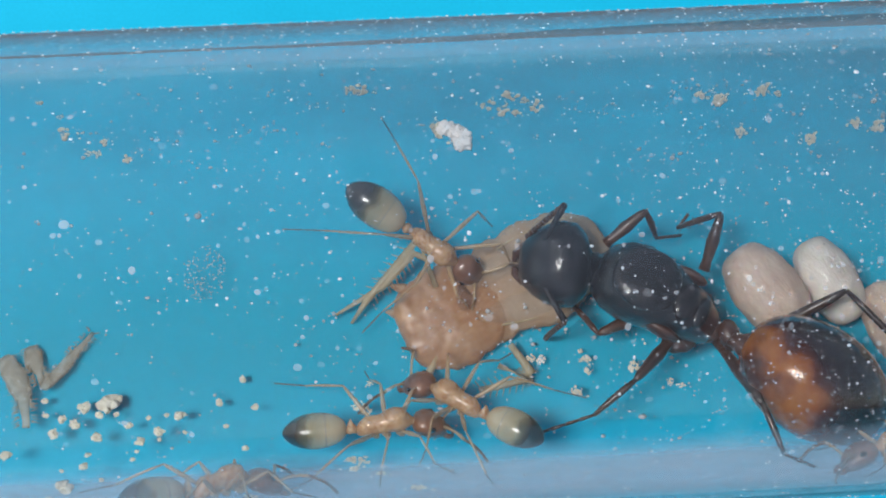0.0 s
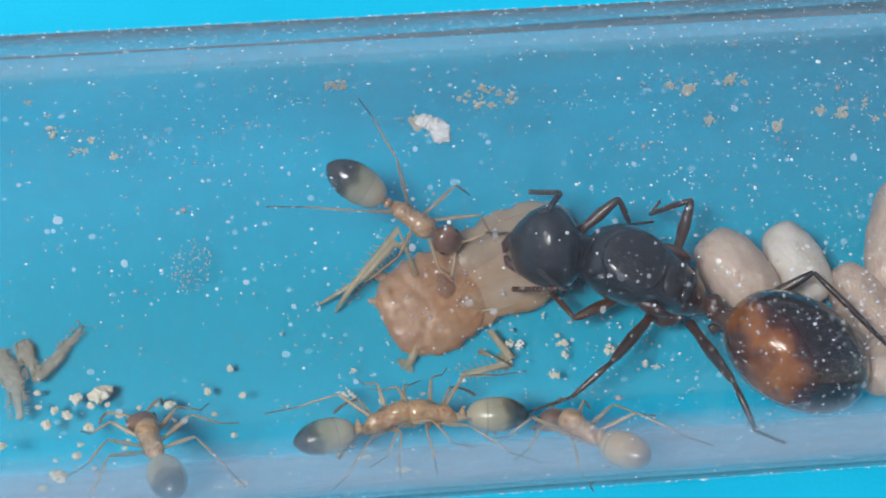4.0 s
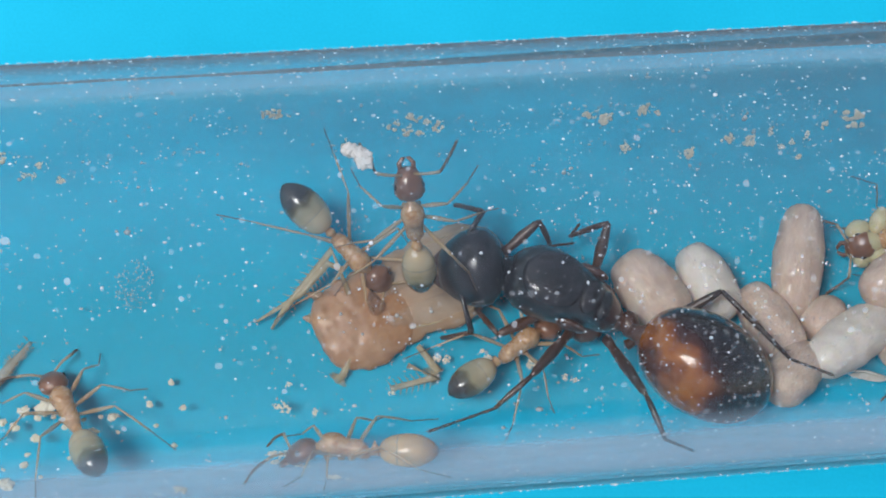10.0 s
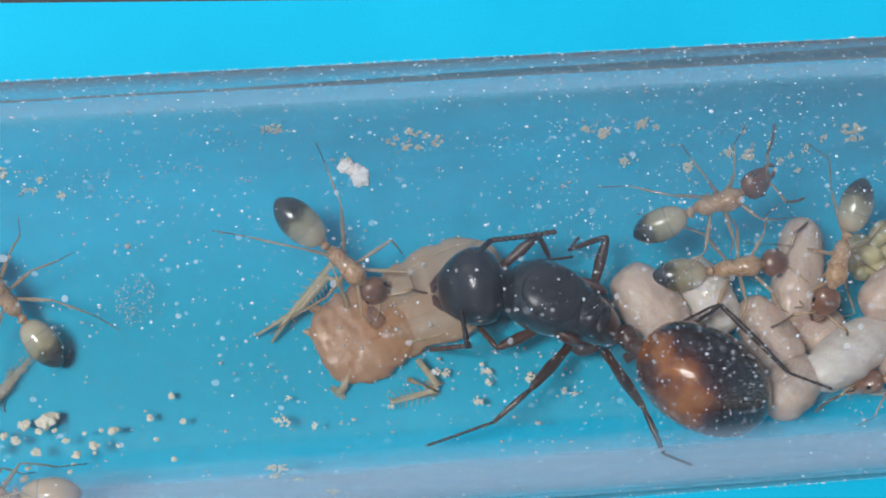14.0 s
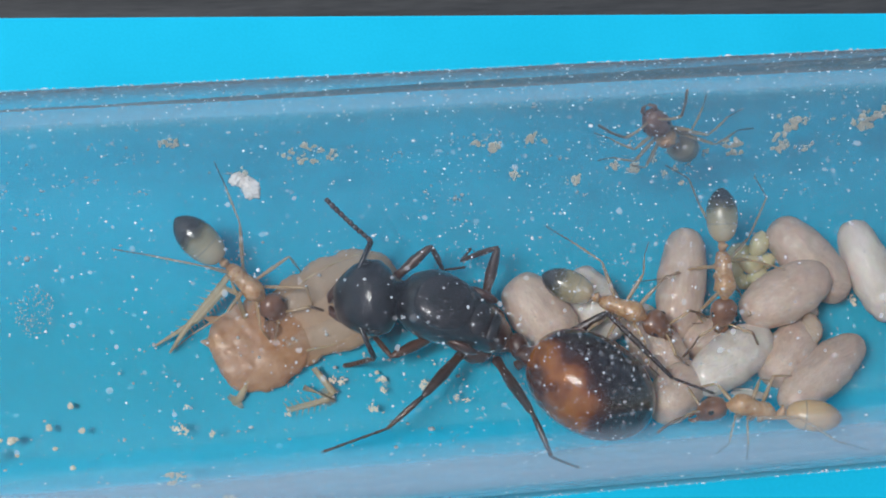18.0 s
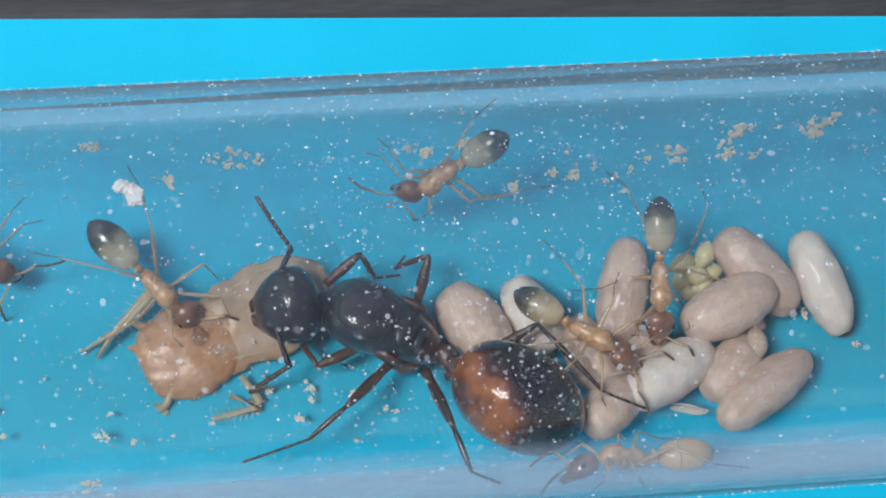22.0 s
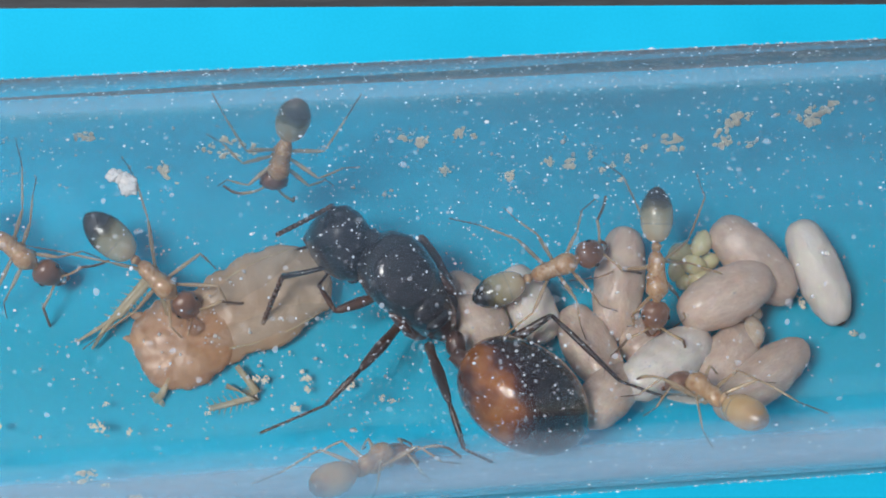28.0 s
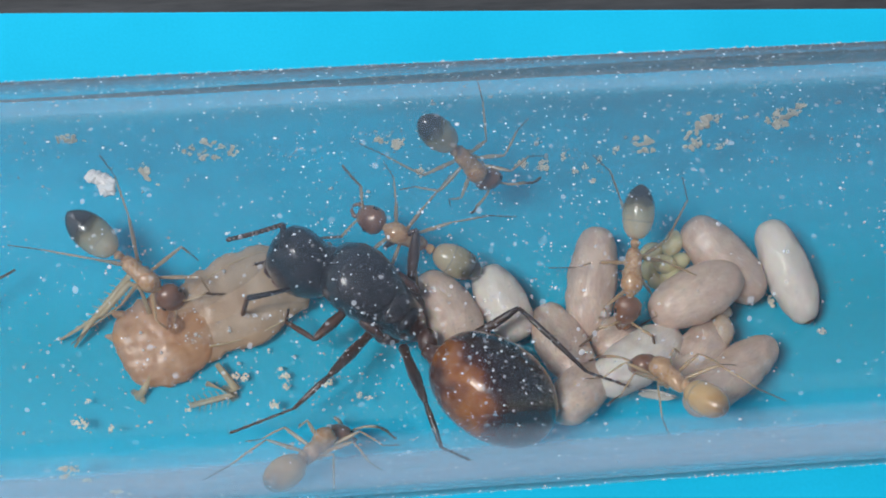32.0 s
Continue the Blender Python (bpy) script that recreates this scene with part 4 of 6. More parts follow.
def husk():
    """Scraps of hairy insect leg left on the floor, in two forks."""
    x, y = HUSK[0][2]
    ob = thing("shed_leg_scraps", on_wall(x, y), "translucent hairy insect leg scraps among crumbs", "insect scrap")
    rng = random.Random(3)
    for ends, r in zip(HUSK, (0.34, 0.27, 0.20)):
        pts = [Vector((p - x, q - y, 0.26)) for p, q in ends]
        run = []
        for p, q in zip(pts, pts[1:]):
            run += [p.lerp(q, u) for u in (0.0, 0.25, 0.5, 0.75)]
        run.append(pts[-1])
        n = len(run) - 1
        bm = bmesh.new()
        limb(bm, run, [r * (0.45 + 0.75 * math.sin(math.pi * min(k / n * 1.15 + 0.12, 1.0)) ** 0.8) for k in range(n + 1)], 12)
        for v in bm.verts:
            v.co.z *= 0.55
            v.co += Vector((1, 1, 0.3)) * (0.07 * noise.noise(v.co * 3) + 0.04 * noise.noise(v.co * 8))
        scrap_leg = part("leg_scrap", bm, M_SCRAP, ob)
        bm = bmesh.new()
        for _ in range(90):
            k = rng.randrange(n)
            p, d = run[k].lerp(run[k + 1], rng.random()), (run[k + 1] - run[k]).normalized()
            side = d.cross(Vector((0, 0, 1))).normalized() * rng.choice((-1, 1))
            limb(bm, [p + side * r * 0.6, p + side * (r * 0.9 + rng.uniform(0.05, 0.20)) + d * rng.uniform(-0.05, 0.15)], [0.022, 0.007], 4)
        part("bristles", bm, M_SCRAP, scrap_leg)
    return ob


husk()


def droplets():
    """A dried patch of tiny droplets."""
    rng = random.Random(11)
    x, s = STAIN_AT
    bm = bmesh.new()
    for _ in range(240):
        a, r = rng.uniform(0, 2 * math.pi), math.sqrt(rng.random())
        m = mm(0.75 * r * math.cos(a), 1.05 * r * math.sin(a) + 0.2 * math.cos(a), 0.01)
        size = rng.uniform(0.012, 0.036)
        made = bmesh.ops.create_icosphere(bm, subdivisions=1, radius=size)
        bmesh.ops.scale(bm, vec=(1, 1, 0.3), verts=made["verts"])
        bmesh.ops.translate(bm, vec=m.translation / MM, verts=made["verts"])
    ob = part("dried_droplets", bm, M_DUST_GLINT)
    ob.matrix_basis = on_wall(x, s)
    return tagged(ob, "pale patch of dried droplets on the glass", "stain", kind="stuff")


droplets()


def scrap():
    ob = thing("wing_scrap", on_wall(SCRAP_AT[0], SCRAP_AT[1], -15), "shiny silvery wing scrap beside the cocoons", "wing")
    bm = bmesh.new()
    oval(bm, -0.75, 0.75, 0.22, 0.05, 0, 0.14, tail=1.2, n=10, uneven=0.08)
    part("membrane", bm, M_WING, ob)
    bm = bmesh.new()
    limb(bm, [(-0.75, 0.16, 0.2), (0, 0.2, 0.24), (0.8, 0.05, 0.2)], [0.04, 0.05, 0.03], 6)
    part("vein", bm, M_WING, ob)
    return ob


scrap()


def specks():
    """Fine dust and droplets on the tube's outside and inside, too many to count."""
    rng = random.Random(7)
    ico = bmesh.new()
    bmesh.ops.create_icosphere(ico, subdivisions=1, radius=1.0)
    base = [v.co.copy() for v in ico.verts]
    faces = [[v.index for v in f.verts] for f in ico.faces]
    ico.free()
    verts, polys = [], []

    def add(x, a, r, size, flat):
        m = Matrix.Translation((x, r * math.sin(a), -r * math.cos(a))) @ pose(0, 0, 0, math.degrees(a))
        k = len(verts)
        sx, sy = size * rng.uniform(0.7, 1.5), size * rng.uniform(0.7, 1.3)
        for c in base:
            verts.append((m @ Vector((c.x * sx, c.y * sy, c.z * size * flat))) * MM)
        polys.extend([k + i for i in f] for f in faces)

    for _ in range(5200):
        x = rng.uniform(-26, 32)
        up = rng.random()
        if up < 0.50:
            a, r = math.pi + rng.gauss(0.0, 0.75), 8.0 + 0.004
        elif up < 0.85:
            a, r = math.pi - rng.uniform(0.5, 1.75), 8.0 + 0.004
        else:
            a, r = rng.gauss(0.3, 0.6), 7.7 - 0.004
        add(x, a, r, min(rng.lognormvariate(math.log(0.019), 0.5), 0.06), 0.35)
    for _ in range(1400):
        add(rng.gauss(9, 5), math.pi + rng.gauss(0.4, 0.55), 8.004, rng.lognormvariate(math.log(0.017), 0.5), 0.35)
    # grains that ran together into little rows on the far wall
    for _ in range(60):
        x, a = rng.uniform(-24, 28), rng.gauss(1.05, 0.22)
        for _ in range(rng.randint(4, 12)):
            add(x + rng.gauss(0, 0.5), a + rng.gauss(0, 0.022), 7.69, rng.lognormvariate(math.log(0.032), 0.5), 0.5)
    for _ in range(700):
        add(rng.uniform(-26, 32), rng.gauss(1.2, 0.45), 7.69, rng.lognormvariate(math.log(0.026), 0.5), 0.5)
    for _ in range(800):
        add(rng.gauss(2, 10), rng.gauss(-0.1, 0.5), 7.69, rng.lognormvariate(math.log(0.028), 0.5), 0.5)
    # a frosted line of grains along both outer sides
    for _ in range(1500):
        far = rng.random() < 0.6
        a = math.radians(rng.gauss(113, 3.0)) if far else -math.radians(rng.gauss(82, 3.0))
        add(rng.uniform(-28, 34), a, 8.004, rng.lognormvariate(math.log(0.026), 0.5), 0.6)
    me = bpy.data.meshes.new("dust_specks")
    me.from_pydata(verts, [], polys)
    me.materials.append(M_DUST_GLINT)
    for p in me.polygons:
        p.use_smooth = True
    ob = new("dust_specks", me)
    ob.matrix_basis = mm(0, 0, 8)
    return tagged(ob, "pale dust specks and droplets on the tube's glass", "dust", kind="stuff")


specks()


def water_spots():
    """Pale round spots left by dried droplets on the upper glass."""
    rng = random.Random(23)
    verts, polys = [], []
    for k in range(1900):
        x = rng.gauss(8.2, 3.4) if k < 520 else rng.uniform(-26, 33)
        a = math.pi + (rng.gauss(0.72, 0.30) if k < 520 else rng.gauss(-0.1, 0.75))
        size = min(rng.lognormvariate(math.log(0.036 if k < 520 else 0.056), 0.38), 0.12)
        squash = rng.uniform(0.75, 1.25)
        m = Matrix.Translation((x, 8.006 * math.sin(a), -8.006 * math.cos(a))) @ pose(0, 0, 0, math.degrees(a))
        first = len(verts)
        verts.append((m @ Vector((0, 0, -0.05 * size))) * MM)
        for n in range(12):
            for r, lift in ((0.62, -0.03), (1.0, 0.0)):
                r *= 1 + 0.12 * rng.uniform(-1, 1)
                verts.append((m @ Vector((r * size * squash * math.cos(n * math.pi / 6), r * size * math.sin(n * math.pi / 6), lift * size))) * MM)
        for n in range(12):
            p, q = first + 1 + 2 * n, first + 1 + 2 * ((n + 1) % 12)
            polys += [(first, p, q), (p, p + 1, q + 1, q)]
    me = bpy.data.meshes.new("water_spots")
    me.from_pydata(verts, [], polys)
    me.materials.append(M_DROP)
    ob = new("water_spots", me)
    ob.matrix_basis = mm(0, 0, 8)
    return tagged(ob, "pale round spots of dried water on the tube's glass", "water spot", kind="stuff")


water_spots()



# ---- what moves ----
def swing(ob, rows, stride=2.6):
    """Legs step in two threes as the body goes on, and stand while it stands."""
    legs = legs_of(ob)
    times = [t for t, _ in rows]
    where = [Vector(m.translation) / MM for _, m in rows]
    steps, phase, t = [], 0.0, 0.0
    while t < 32.01:
        i = max(k for k in range(len(times)) if times[k] <= t + 1e-6)
        if i + 1 < len(times):
            v = (where[i + 1] - where[i]).length / (times[i + 1] - times[i])
        else:
            v = 0.0
        steps.append((t, phase, min(v / 1.5, 1.0)))
        phase += min(v * 0.25 / stride, 0.30) * 2 * math.pi
        t += 0.25
    for n, leg in enumerate(legs):
        side = 1 if n % 2 == 0 else -1
        shift = math.pi * ((n // 2 + n) % 2)
        home = leg.matrix_basis.copy()
        keys = []
        for t, p, much in steps:
            keys.append((t, home @ pose(0, 0, 0, side * 5 * much * max(math.cos(p + shift), 0), 0, side * 17 * much * math.sin(p + shift))))
        walk(leg, keys)


def wave(ob, seed, much):
    """The feelers sweep to and fro, each pair of pieces as one."""
    head = next(c for c in ob.children if c.name.startswith("head"))
    scapes = sorted((c for c in head.children if c.name.startswith("antenna_scape")), key=lambda c: c.name)
    whips = sorted((c for c in head.children if c.name.startswith("antenna_whip")), key=lambda c: c.name)
    for k, (scape, whip) in enumerate(zip(scapes, whips)):
        home, far = scape.matrix_basis.copy(), whip.matrix_basis.copy()
        one, two = [], []
        for n in range(65):
            t = n * 0.5
            turn = pose(0, 0, 0, 0, much * 0.5 * math.sin(2.3 * t + seed + k), much * math.sin(1.7 * t + seed * 2 + k * 1.9))
            one.append((t, home @ turn))
            two.append((t, home @ turn @ home.inverted() @ far))
        walk(scape, one)
        walk(whip, two)


def motions():
    for k, (key, ob) in enumerate(ANTS.items()):
        wave(ob, k * 1.3, 6 if key in ("eater", "nurse") else 16)
    rows = [
        (0.0, mm(-2.906, -3.784, 1.294, 24.50, 16.85, 147.54)),
        (1.0, mm(-2.923, -3.718, 1.257, 16.45, 24.06, 125.91)),
        (2.0, mm(-3.302, -3.447, 1.115, 16.65, 21.05, 129.78)),
        (2.5, mm(-3.239, -4.604, 1.828, 33.32, 16.40, 156.75)),
        (3.0, mm(-2.906, -4.996, 2.141, 40.37, 2.80, 176.71)),
        (5.5, mm(-3.950, -5.184, 2.307, 41.83, 7.11, 172.13)),
        (6.0, mm(-3.409, -4.888, 2.051, 38.04, 11.19, 166.06)),
        (6.5, mm(-3.344, -4.480, 1.738, 34.43, 9.61, 166.32)),
        (7.0, mm(-2.947, -3.238, 1.014, 17.64, 17.82, 136.10)),
        (7.5, mm(-3.465, -3.054, 0.931, 15.54, 17.67, 132.50)),
        (8.0, mm(-3.845, -2.471, 1.799, 11.92, 18.30, 123.92)),
        (8.5, mm(-3.473, -2.475, 2.263, 4.63, 22.90, 101.75)),
        (9.0, mm(-2.333, -2.123, 2.805, -1.00, 22.20, 87.36)),
        (9.5, mm(-2.140, -0.847, 3.089, 0.98, 9.74, 95.79)),
        (10.0, mm(-1.281, 2.836, 6.282, -8.91, -58.36, 100.43)),
        (10.5, mm(-1.778, 4.238, 6.899, -58.85, -60.92, 152.16)),
        (11.0, mm(-0.933, 3.804, 6.663, 7.23, -70.48, 82.33)),
        (11.5, mm(0.775, 3.379, 6.704, 47.01, -58.32, 38.43)),
        (12.0, mm(1.986, 2.661, 5.787, 38.75, -34.93, 35.50)),
        (12.5, mm(3.478, 2.713, 5.372, 41.20, -22.38, 23.51)),
        (13.0, mm(5.983, 2.735, 5.133, 42.24, -12.24, 13.14)),
        (13.5, mm(8.197, 3.174, 4.874, 43.51, -14.66, 14.93)),
        (15.5, mm(14.620, 6.508, 5.868, 86.20, -77.64, -0.22)),
        (16.0, mm(14.242, 6.826, 5.330, -41.49, -68.32, 135.09)),
        (16.5, mm(14.064, 7.001, 6.372, -76.93, -69.20, 170.97)),
        (17.0, mm(14.139, 7.115, 6.134, -67.11, -62.57, 161.62)),
        (17.5, mm(13.719, 7.077, 6.587, -81.23, -64.37, 175.71)),
        (18.0, mm(13.410, 6.902, 6.874, -95.30, -58.85, -168.19)),
        (18.5, mm(13.470, 7.115, 6.981, -91.17, -70.47, -175.85)),
        (19.0, mm(13.649, 7.014, 6.554, -79.29, -78.64, 171.42)),
        (19.5, mm(12.573, 6.946, 6.912, -98.38, -67.63, -167.30)),
        (19.7, mm(12.177, 7.612, 6.842, -80.85, -19.00, 177.00)),
        (19.8, mm(11.781, 7.617, 6.875, -80.54, 27.28, -175.63)),
        (20.0, mm(11.384, 6.906, 7.011, -110.21, 73.14, 156.64)),
        (20.5, mm(10.334, 6.858, 5.705, -62.06, 65.62, -157.32)),
        (21.0, mm(9.399, 6.619, 4.404, -42.62, 50.14, -140.41)),
        (21.5, mm(9.041, 6.710, 4.786, -54.66, 46.57, -154.61)),
        (22.0, mm(7.555, 6.624, 4.929, -62.30, 40.76, -165.97)),
        (22.5, mm(7.006, 6.791, 5.510, -70.87, 35.64, -175.29)),
        (23.0, mm(5.257, 7.146, 5.682, -71.46, 17.25, -175.27)),
        (23.5, mm(2.152, 7.062, 6.536, -81.54, 34.34, 177.70)),
        (24.0, mm(0.159, 6.990, 5.991, -75.08, 37.36, -176.46)),
        (24.5, mm(2.522, 7.042, 5.621, -69.30, 34.42, -170.43)),
        (25.0, mm(2.729, 7.082, 5.489, -62.42, 45.75, -160.10)),
        (25.5, mm(2.136, 6.992, 5.278, -54.32, 53.55, -150.63)),
        (27.5, mm(1.087, 7.000, 5.260, -48.22, 58.07, -143.20)),
        (28.0, mm(1.324, 7.080, 5.687, -39.46, 69.58, -131.91)),
        (28.3, mm(1.670, 7.210, 6.551, 70.39, 69.48, -16.80)),
        (28.6, mm(2.206, 7.227, 6.373, 72.79, 55.10, -12.24)),
        (29.2, mm(5.099, 7.293, 6.180, 71.88, 41.60, -11.63)),
        (29.5, mm(6.955, 7.190, 6.319, 76.75, 35.80, -4.43)),
        (30.0, mm(9.908, 7.143, 5.577, 67.90, 31.85, -11.95)),
        (30.4, mm(9.676, 6.874, 5.531, 68.00, 45.30, -11.62)),
        (30.7, mm(9.415, 6.947, 5.855, 72.60, 45.38, -7.58)),
        (31.0, mm(9.349, 6.690, 5.082, 59.30, 51.80, -21.18)),
        (31.4, mm(9.164, 6.719, 5.186, 60.34, 53.31, -20.64)),
        (32.0, mm(9.346, 6.696, 5.007, 57.51, 51.22, -23.10)),
    ]
    walk(ANTS["a"], rows)
    swing(ANTS["a"], rows)
    rows = [
        (0.0, mm(-6.196, -4.569, 1.802, -36.36, 1.74, 2.36)),
        (1.0, mm(-4.607, -5.230, 2.349, -42.08, 8.58, 9.39)),
        (2.0, mm(-5.281, -5.150, 2.275, -41.04, 9.71, 10.96)),
        (3.0, mm(-5.485, -4.988, 2.134, -38.98, 11.48, 13.82)),
        (6.0, mm(-5.413, -5.876, 3.023, -49.23, 8.24, 7.05)),
        (6.5, mm(-4.992, -5.303, 2.417, -41.67, 13.92, 15.13)),
        (7.0, mm(-3.906, -5.265, 2.382, -43.13, 1.40, 1.49)),
        (7.5, mm(-2.021, -4.500, 1.752, -34.38, 10.53, 14.96)),
        (8.0, mm(0.209, -3.177, 0.986, -21.65, 11.48, 26.63)),
        (8.5, mm(2.379, -2.271, 0.643, -15.55, 7.34, 24.65)),
        (9.0, mm(2.192, -2.184, 0.616, -13.75, 9.17, 33.08)),
        (9.5, mm(2.303, -2.081, 0.587, -11.34, 10.90, 43.31)),
        (10.0, mm(2.579, -1.740, 0.499, -11.06, 6.99, 31.89)),
        (10.5, mm(3.811, -0.862, 0.348, -5.51, 3.33, 31.04)),
        (11.0, mm(5.035, -0.229, 0.303, -1.34, 1.05, 37.94)),
        (11.5, mm(5.691, 0.146, 0.301, 0.83, -0.70, 40.43)),
        (12.0, mm(7.655, 0.420, 1.720, 3.57, -1.37, 20.99)),
        (12.5, mm(10.855, 1.570, 1.824, 14.02, -2.67, 10.57)),
        (13.0, mm(12.438, 1.072, 1.704, 9.58, -1.32, 7.75)),
        (13.5, mm(12.057, 1.330, 1.741, 11.98, -0.62, 2.92)),
        (15.5, mm(11.030, 2.801, 0.827, 16.97, -13.11, 36.63)),
        (16.0, mm(11.332, 2.528, 3.162, 12.66, -24.71, 61.75)),
        (16.5, mm(10.926, 1.043, 2.107, 9.40, -3.54, 20.47)),
        (17.0, mm(10.907, 0.418, 2.128, 3.45, 2.16, -32.07)),
        (17.5, mm(10.881, 0.148, 2.147, 1.21, 0.79, -33.21)),
        (18.0, mm(11.211, 0.291, 2.129, 2.52, 1.32, -27.62)),
        (19.0, mm(12.049, -0.132, 2.145, -1.14, -0.60, -27.71)),
        (20.0, mm(12.378, -0.617, 2.190, -5.20, -3.13, -30.93)),
        (21.0, mm(12.599, -0.630, 2.234, -5.31, -3.29, -31.71)),
        (23.0, mm(12.264, -0.636, 2.377, -4.92, -4.18, -40.25)),
        (23.5, mm(11.519, 0.926, 2.293, 7.34, 5.59, -37.09)),
        (24.0, mm(11.347, 0.878, 2.083, 8.31, 1.45, -9.81)),
        (24.5, mm(10.643, 2.154, 2.527, 18.09, -11.79, 32.02)),
        (25.0, mm(10.897, 2.358, 2.758, 19.22, -15.03, 36.64)),
        (25.5, mm(11.096, 2.216, 2.620, 19.14, -11.83, 30.58)),
        (27.5, mm(11.107, 2.212, 2.509, 20.32, -8.48, 21.71)),
        (28.0, mm(11.438, 1.878, 2.366, 17.56, -5.68, 17.38)),
        (28.6, mm(12.392, 1.663, 2.235, 16.08, -0.33, 1.14)),
        (29.2, mm(12.415, 1.642, 2.234, 15.85, 1.24, -4.37)),
        (29.5, mm(11.319, 2.011, 2.469, 17.65, -9.53, 27.49)),
        (30.0, mm(10.747, 2.255, 2.894, 12.16, -20.65, 58.59)),
        (30.4, mm(11.323, 2.864, 1.977, 3.40, -25.22, 82.07)),
        (30.7, mm(10.077, 2.623, 2.004, -3.57, -23.37, 98.94)),
        (31.0, mm(9.503, 2.858, 2.056, -10.49, -23.57, 114.84)),
        (31.4, mm(8.484, 3.414, 2.221, -21.31, -22.45, 135.62)),
        (31.6, mm(7.973, 3.884, 2.427, -28.93, -20.38, 147.79)),
        (32.0, mm(7.274, 3.696, 2.285, -29.27, -15.73, 154.19)),
    ]
    walk(ANTS["b"], rows)
    swing(ANTS["b"], rows)
    rows = [
        (0.0, mm(11.732, -7.106, 5.034, 67.29, -4.00, -178.33)),
        (0.5, mm(10.385, -7.029, 4.856, 65.38, 11.45, 174.80)),
        (1.0, mm(8.283, -5.855, 2.999, 48.29, 12.50, 169.08)),
        (1.5, mm(5.334, -6.454, 3.801, 55.92, 13.31, 171.15)),
        (2.0, mm(2.987, -6.792, 4.373, 59.96, 19.77, 168.93)),
        (3.0, mm(1.634, -6.868, 4.519, 51.19, 43.84, 150.88)),
        (3.5, mm(1.717, -6.511, 3.889, 38.93, 46.66, 138.00)),
        (5.5, mm(1.335, -6.422, 3.752, 38.07, 45.52, 137.67)),
        (6.0, mm(1.429, -6.365, 3.667, 40.46, 42.30, 141.72)),
        (7.0, mm(1.106, -6.878, 4.538, 56.20, 36.09, 158.48)),
        (7.5, mm(0.848, -7.141, 5.119, 64.97, 27.82, 167.71)),
        (8.0, mm(0.668, -7.347, 5.696, 71.57, 18.77, 173.88)),
        (8.5, mm(0.617, -7.204, 5.281, 66.58, 27.32, 168.76)),
        (9.0, mm(-1.574, -6.795, 4.377, 60.84, 15.05, 171.76)),
        (9.5, mm(-3.636, -5.447, 2.557, 42.22, 17.37, 161.79)),
        (10.0, mm(-3.971, -6.267, 3.526, 53.82, 10.13, 172.67)),
        (10.5, mm(-8.115, -7.258, 5.428, 69.05, 20.94, 172.21)),
        (11.0, mm(-9.950, -6.930, 4.643, 62.41, 19.74, 169.99)),
        (11.5, mm(-14.330, -6.649, 4.117, 58.97, 11.96, 172.89)),
        (12.0, mm(-15.847, -6.554, 3.958, 57.72, 10.59, 173.38)),
        (13.0, mm(-16.639, -6.778, 4.347, 61.66, 1.78, 179.04)),
        (13.5, mm(-16.757, -6.729, 4.257, 60.88, 2.62, 178.54)),
        (15.5, mm(-20.359, -5.622, 2.739, 46.64, 5.57, 174.77)),
        (17.0, mm(-31.732, -0.714, 0.333, 5.03, 1.75, 160.84)),
        (18.0, mm(-29.026, 2.088, 3.001, -9.38, -20.73, 115.01)),
        (19.0, mm(-26.321, 4.890, 5.669, 60.74, -28.33, 14.89)),
        (20.0, mm(-23.615, 7.693, 8.337, 94.34, 54.64, 3.54)),
        (21.0, mm(-12.797, 6.931, 4.645, 60.22, 28.68, -15.35)),
        (21.5, mm(-11.409, 6.895, 4.573, 60.84, 24.02, -12.79)),
        (22.0, mm(-11.728, 5.187, 2.309, 34.17, 26.72, -33.52)),
        (22.5, mm(-11.488, 1.805, 0.515, 10.42, 8.73, -39.53)),
        (23.0, mm(-9.267, -2.902, 0.868, -14.59, -16.83, -48.04)),
        (23.5, mm(-7.293, -3.713, 1.255, -27.37, -9.45, -17.60)),
        (24.0, mm(-5.391, -4.565, 1.799, -35.36, -9.09, -12.55)),
        (24.5, mm(-2.684, -5.056, 2.193, -41.04, -1.00, -1.15)),
        (25.0, mm(-1.742, -5.651, 2.770, -46.58, 8.79, 8.23)),
        (25.5, mm(0.840, -6.075, 3.269, -51.76, 6.92, 5.43)),
        (27.5, mm(5.010, -6.972, 4.732, -64.82, 3.89, 1.83)),
        (28.0, mm(3.826, -6.840, 4.464, -52.20, 41.47, 27.19)),
        (28.3, mm(4.060, -6.809, 4.404, -53.03, 39.07, 25.38)),
        (29.2, mm(3.806, -6.641, 4.103, -48.58, 40.09, 29.60)),
        (30.0, mm(3.393, -6.651, 4.119, -50.27, 37.96, 27.07)),
        (31.0, mm(2.850, -5.864, 3.010, -26.98, 43.35, 53.44)),
        (32.0, mm(2.698, -6.186, 3.414, -36.70, 42.03, 41.93)),
    ]
    walk(ANTS["c"], rows)
    swing(ANTS["c"], rows)
